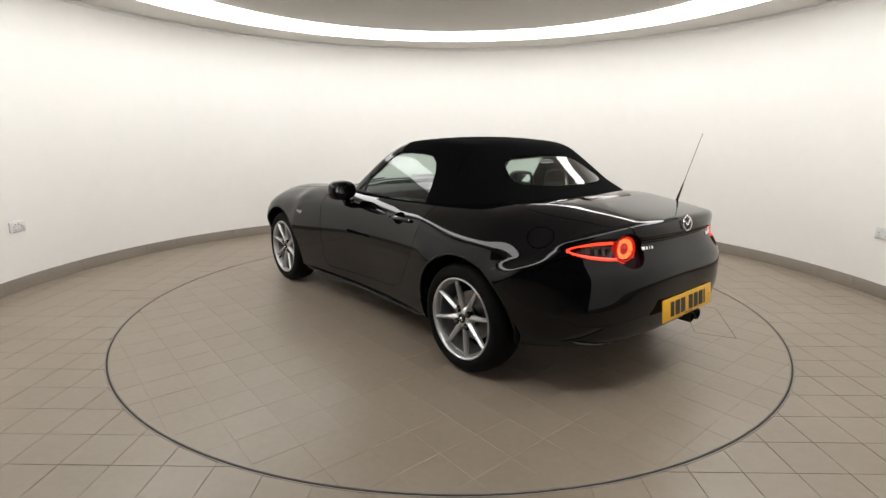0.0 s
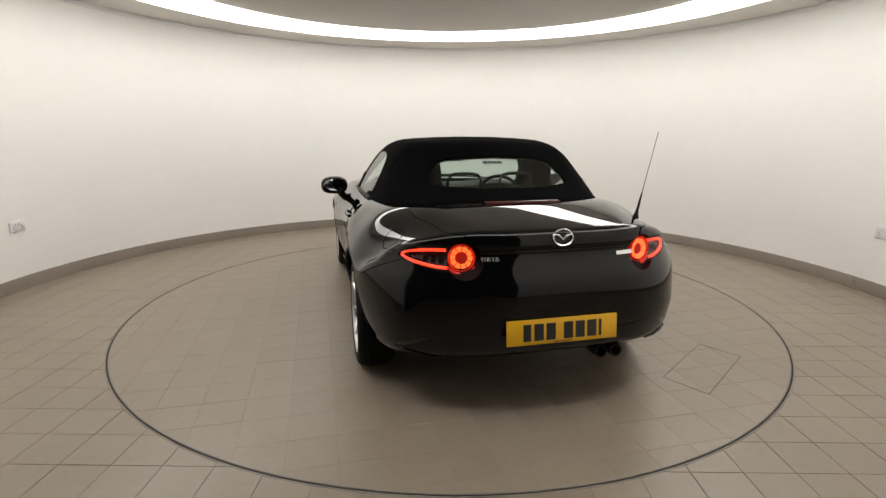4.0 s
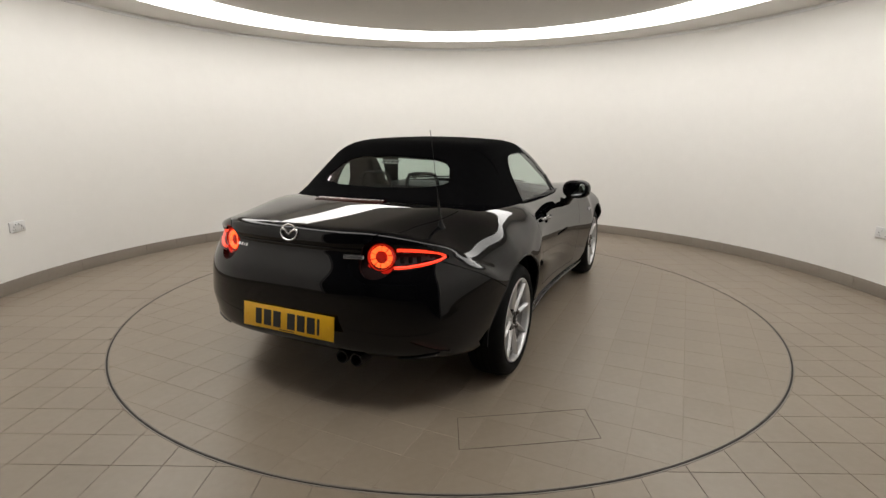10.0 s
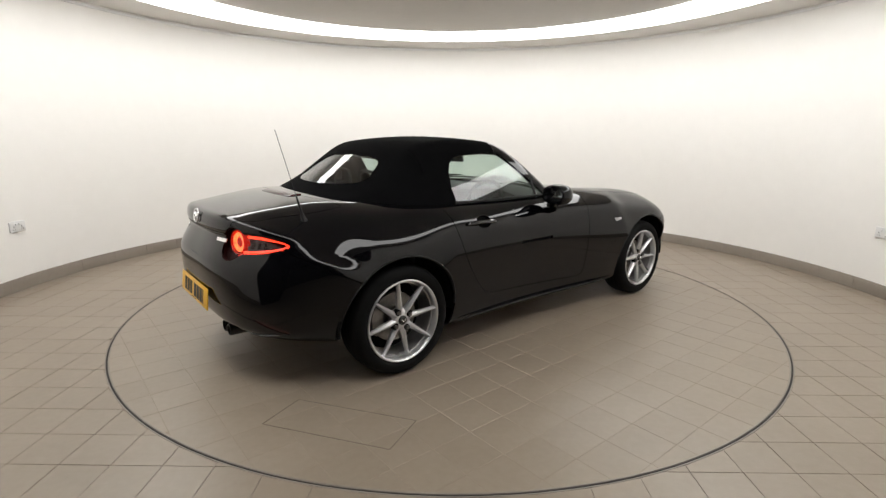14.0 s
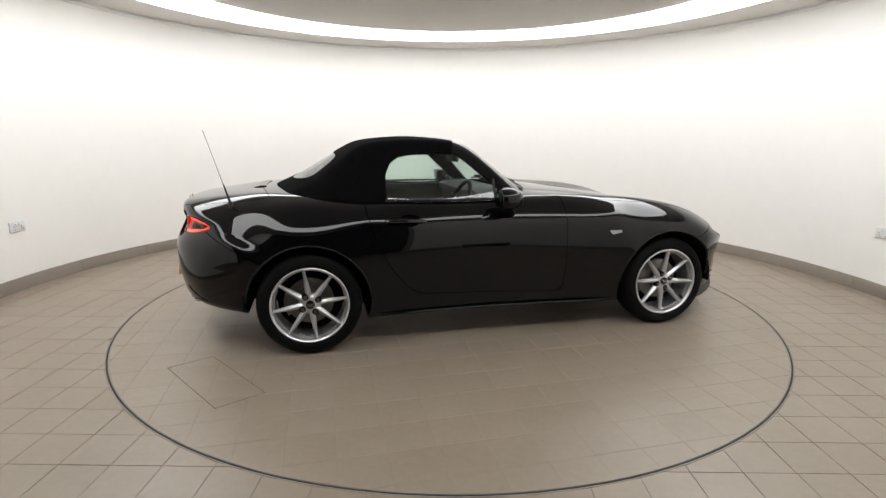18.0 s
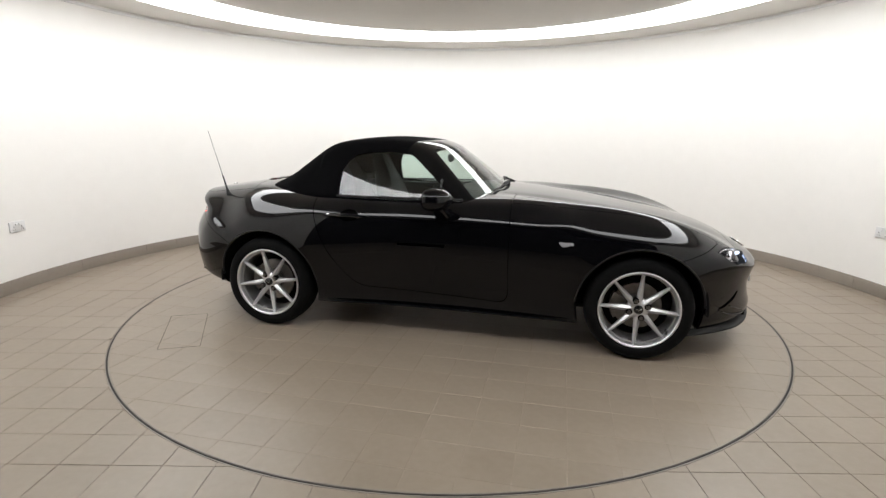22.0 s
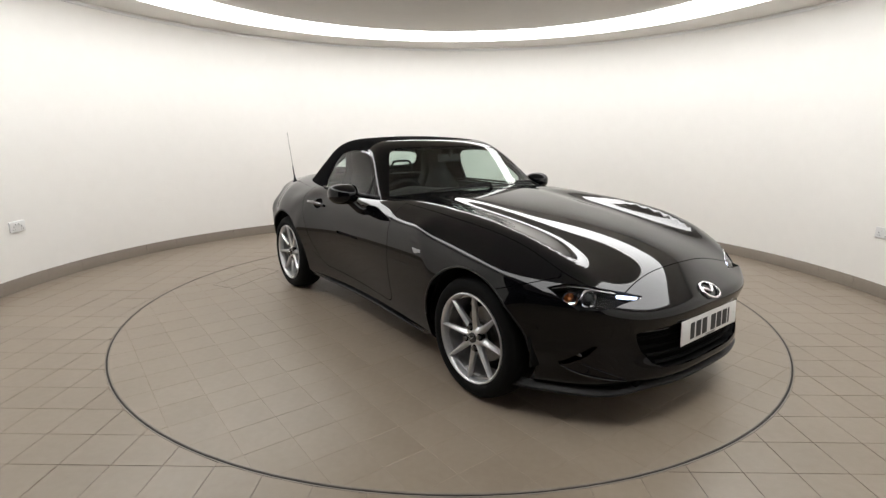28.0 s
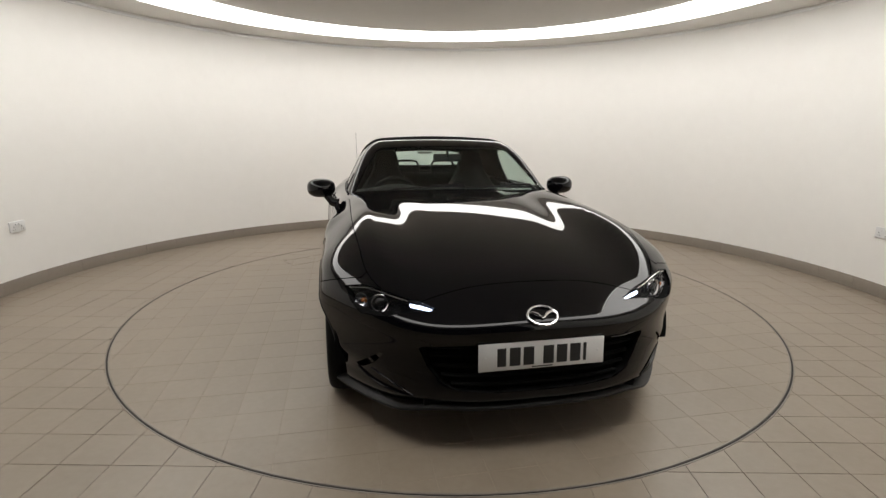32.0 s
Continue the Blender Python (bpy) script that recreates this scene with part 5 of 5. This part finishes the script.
rim = tagged(part("floor_rim", spin(bmesh.new(), [(R_RIM - 0.003, -0.004), (R_RIM - 0.003, 0.0005), (R_RIM - 0.002, 0.0012), (R_RIM + 0.0015, 0.0012), (R_RIM + 0.0025, 0.0005), (R_RIM + 0.0025, -0.004)], 220, None, True), M_STEEL),
             "thin steel edging round the turntable pit", "floor edging", kind="structure")
# a solid near-black ring fills the gap and stands for its shade
bm = spin(bmesh.new(), [(R_DISC + 0.0005, -0.0035), (R_RIM - 0.0035, -0.0035), (R_RIM - 0.0035, -0.0024), (R_DISC + 0.0005, -0.0024)], 220, None, True)
tagged(part("pit_gap_shade", bm, M_GAP_SHADE), "near-black ring in the gap round the turntable, standing for its shade", "gap", kind="structure")

turntable = tagged(new("turntable"), "round tiled car turntable flush with the floor, turning slowly", "turntable")
bm = spin(bmesh.new(), [(0.0, -0.0008), (R_DISC - 0.008, -0.0008), (R_DISC - 0.008, -0.0042), (0.0, -0.0042)], 200)
part("deck", bm, M_GROUT_DISC, turntable)
bm = spin(bmesh.new(), [(R_DISC - 0.0075, -0.0042), (R_DISC - 0.0075, 0.0008), (R_DISC - 0.0065, 0.0012), (R_DISC - 0.001, 0.0012), (R_DISC, 0.0005), (R_DISC, -0.0042)], 220, None, True)
part("edge_band", bm, M_STEEL, turntable, "thin steel band")
lay(turntable, -0.703 + OFFSET.x, 0.772 + OFFSET.y, 2.4, cut_disc, lambda x, y: math.hypot(x, y))
# seams of a service hatch in the deck
hatch = [Vector((a, b, 0)) + OFFSET for a, b in ((-0.558, -0.735), (-0.772, -0.837), (-0.436, -1.346), (-0.225, -1.240))]
for a, b in zip(hatch, hatch[1:] + hatch[:1]):
    d = b - a
    m = Matrix.Translation((a + b) / 2 + Vector((0, 0, 0.0004))) @ pose(0, 0, 0, 0, 0, math.degrees(math.atan2(d.y, d.x)))
    part("hatch_seam", box(bmesh.new(), (d.length, 0.0035, 0.0012), m), M_SEAM, turntable)


def motions():
    rows = [(2 * i, pose(0, 0, 0, 0, 0, a)) for i, a in enumerate(HEADING)]
    walk(turntable, rows)
    walk(car, rows)


motions()
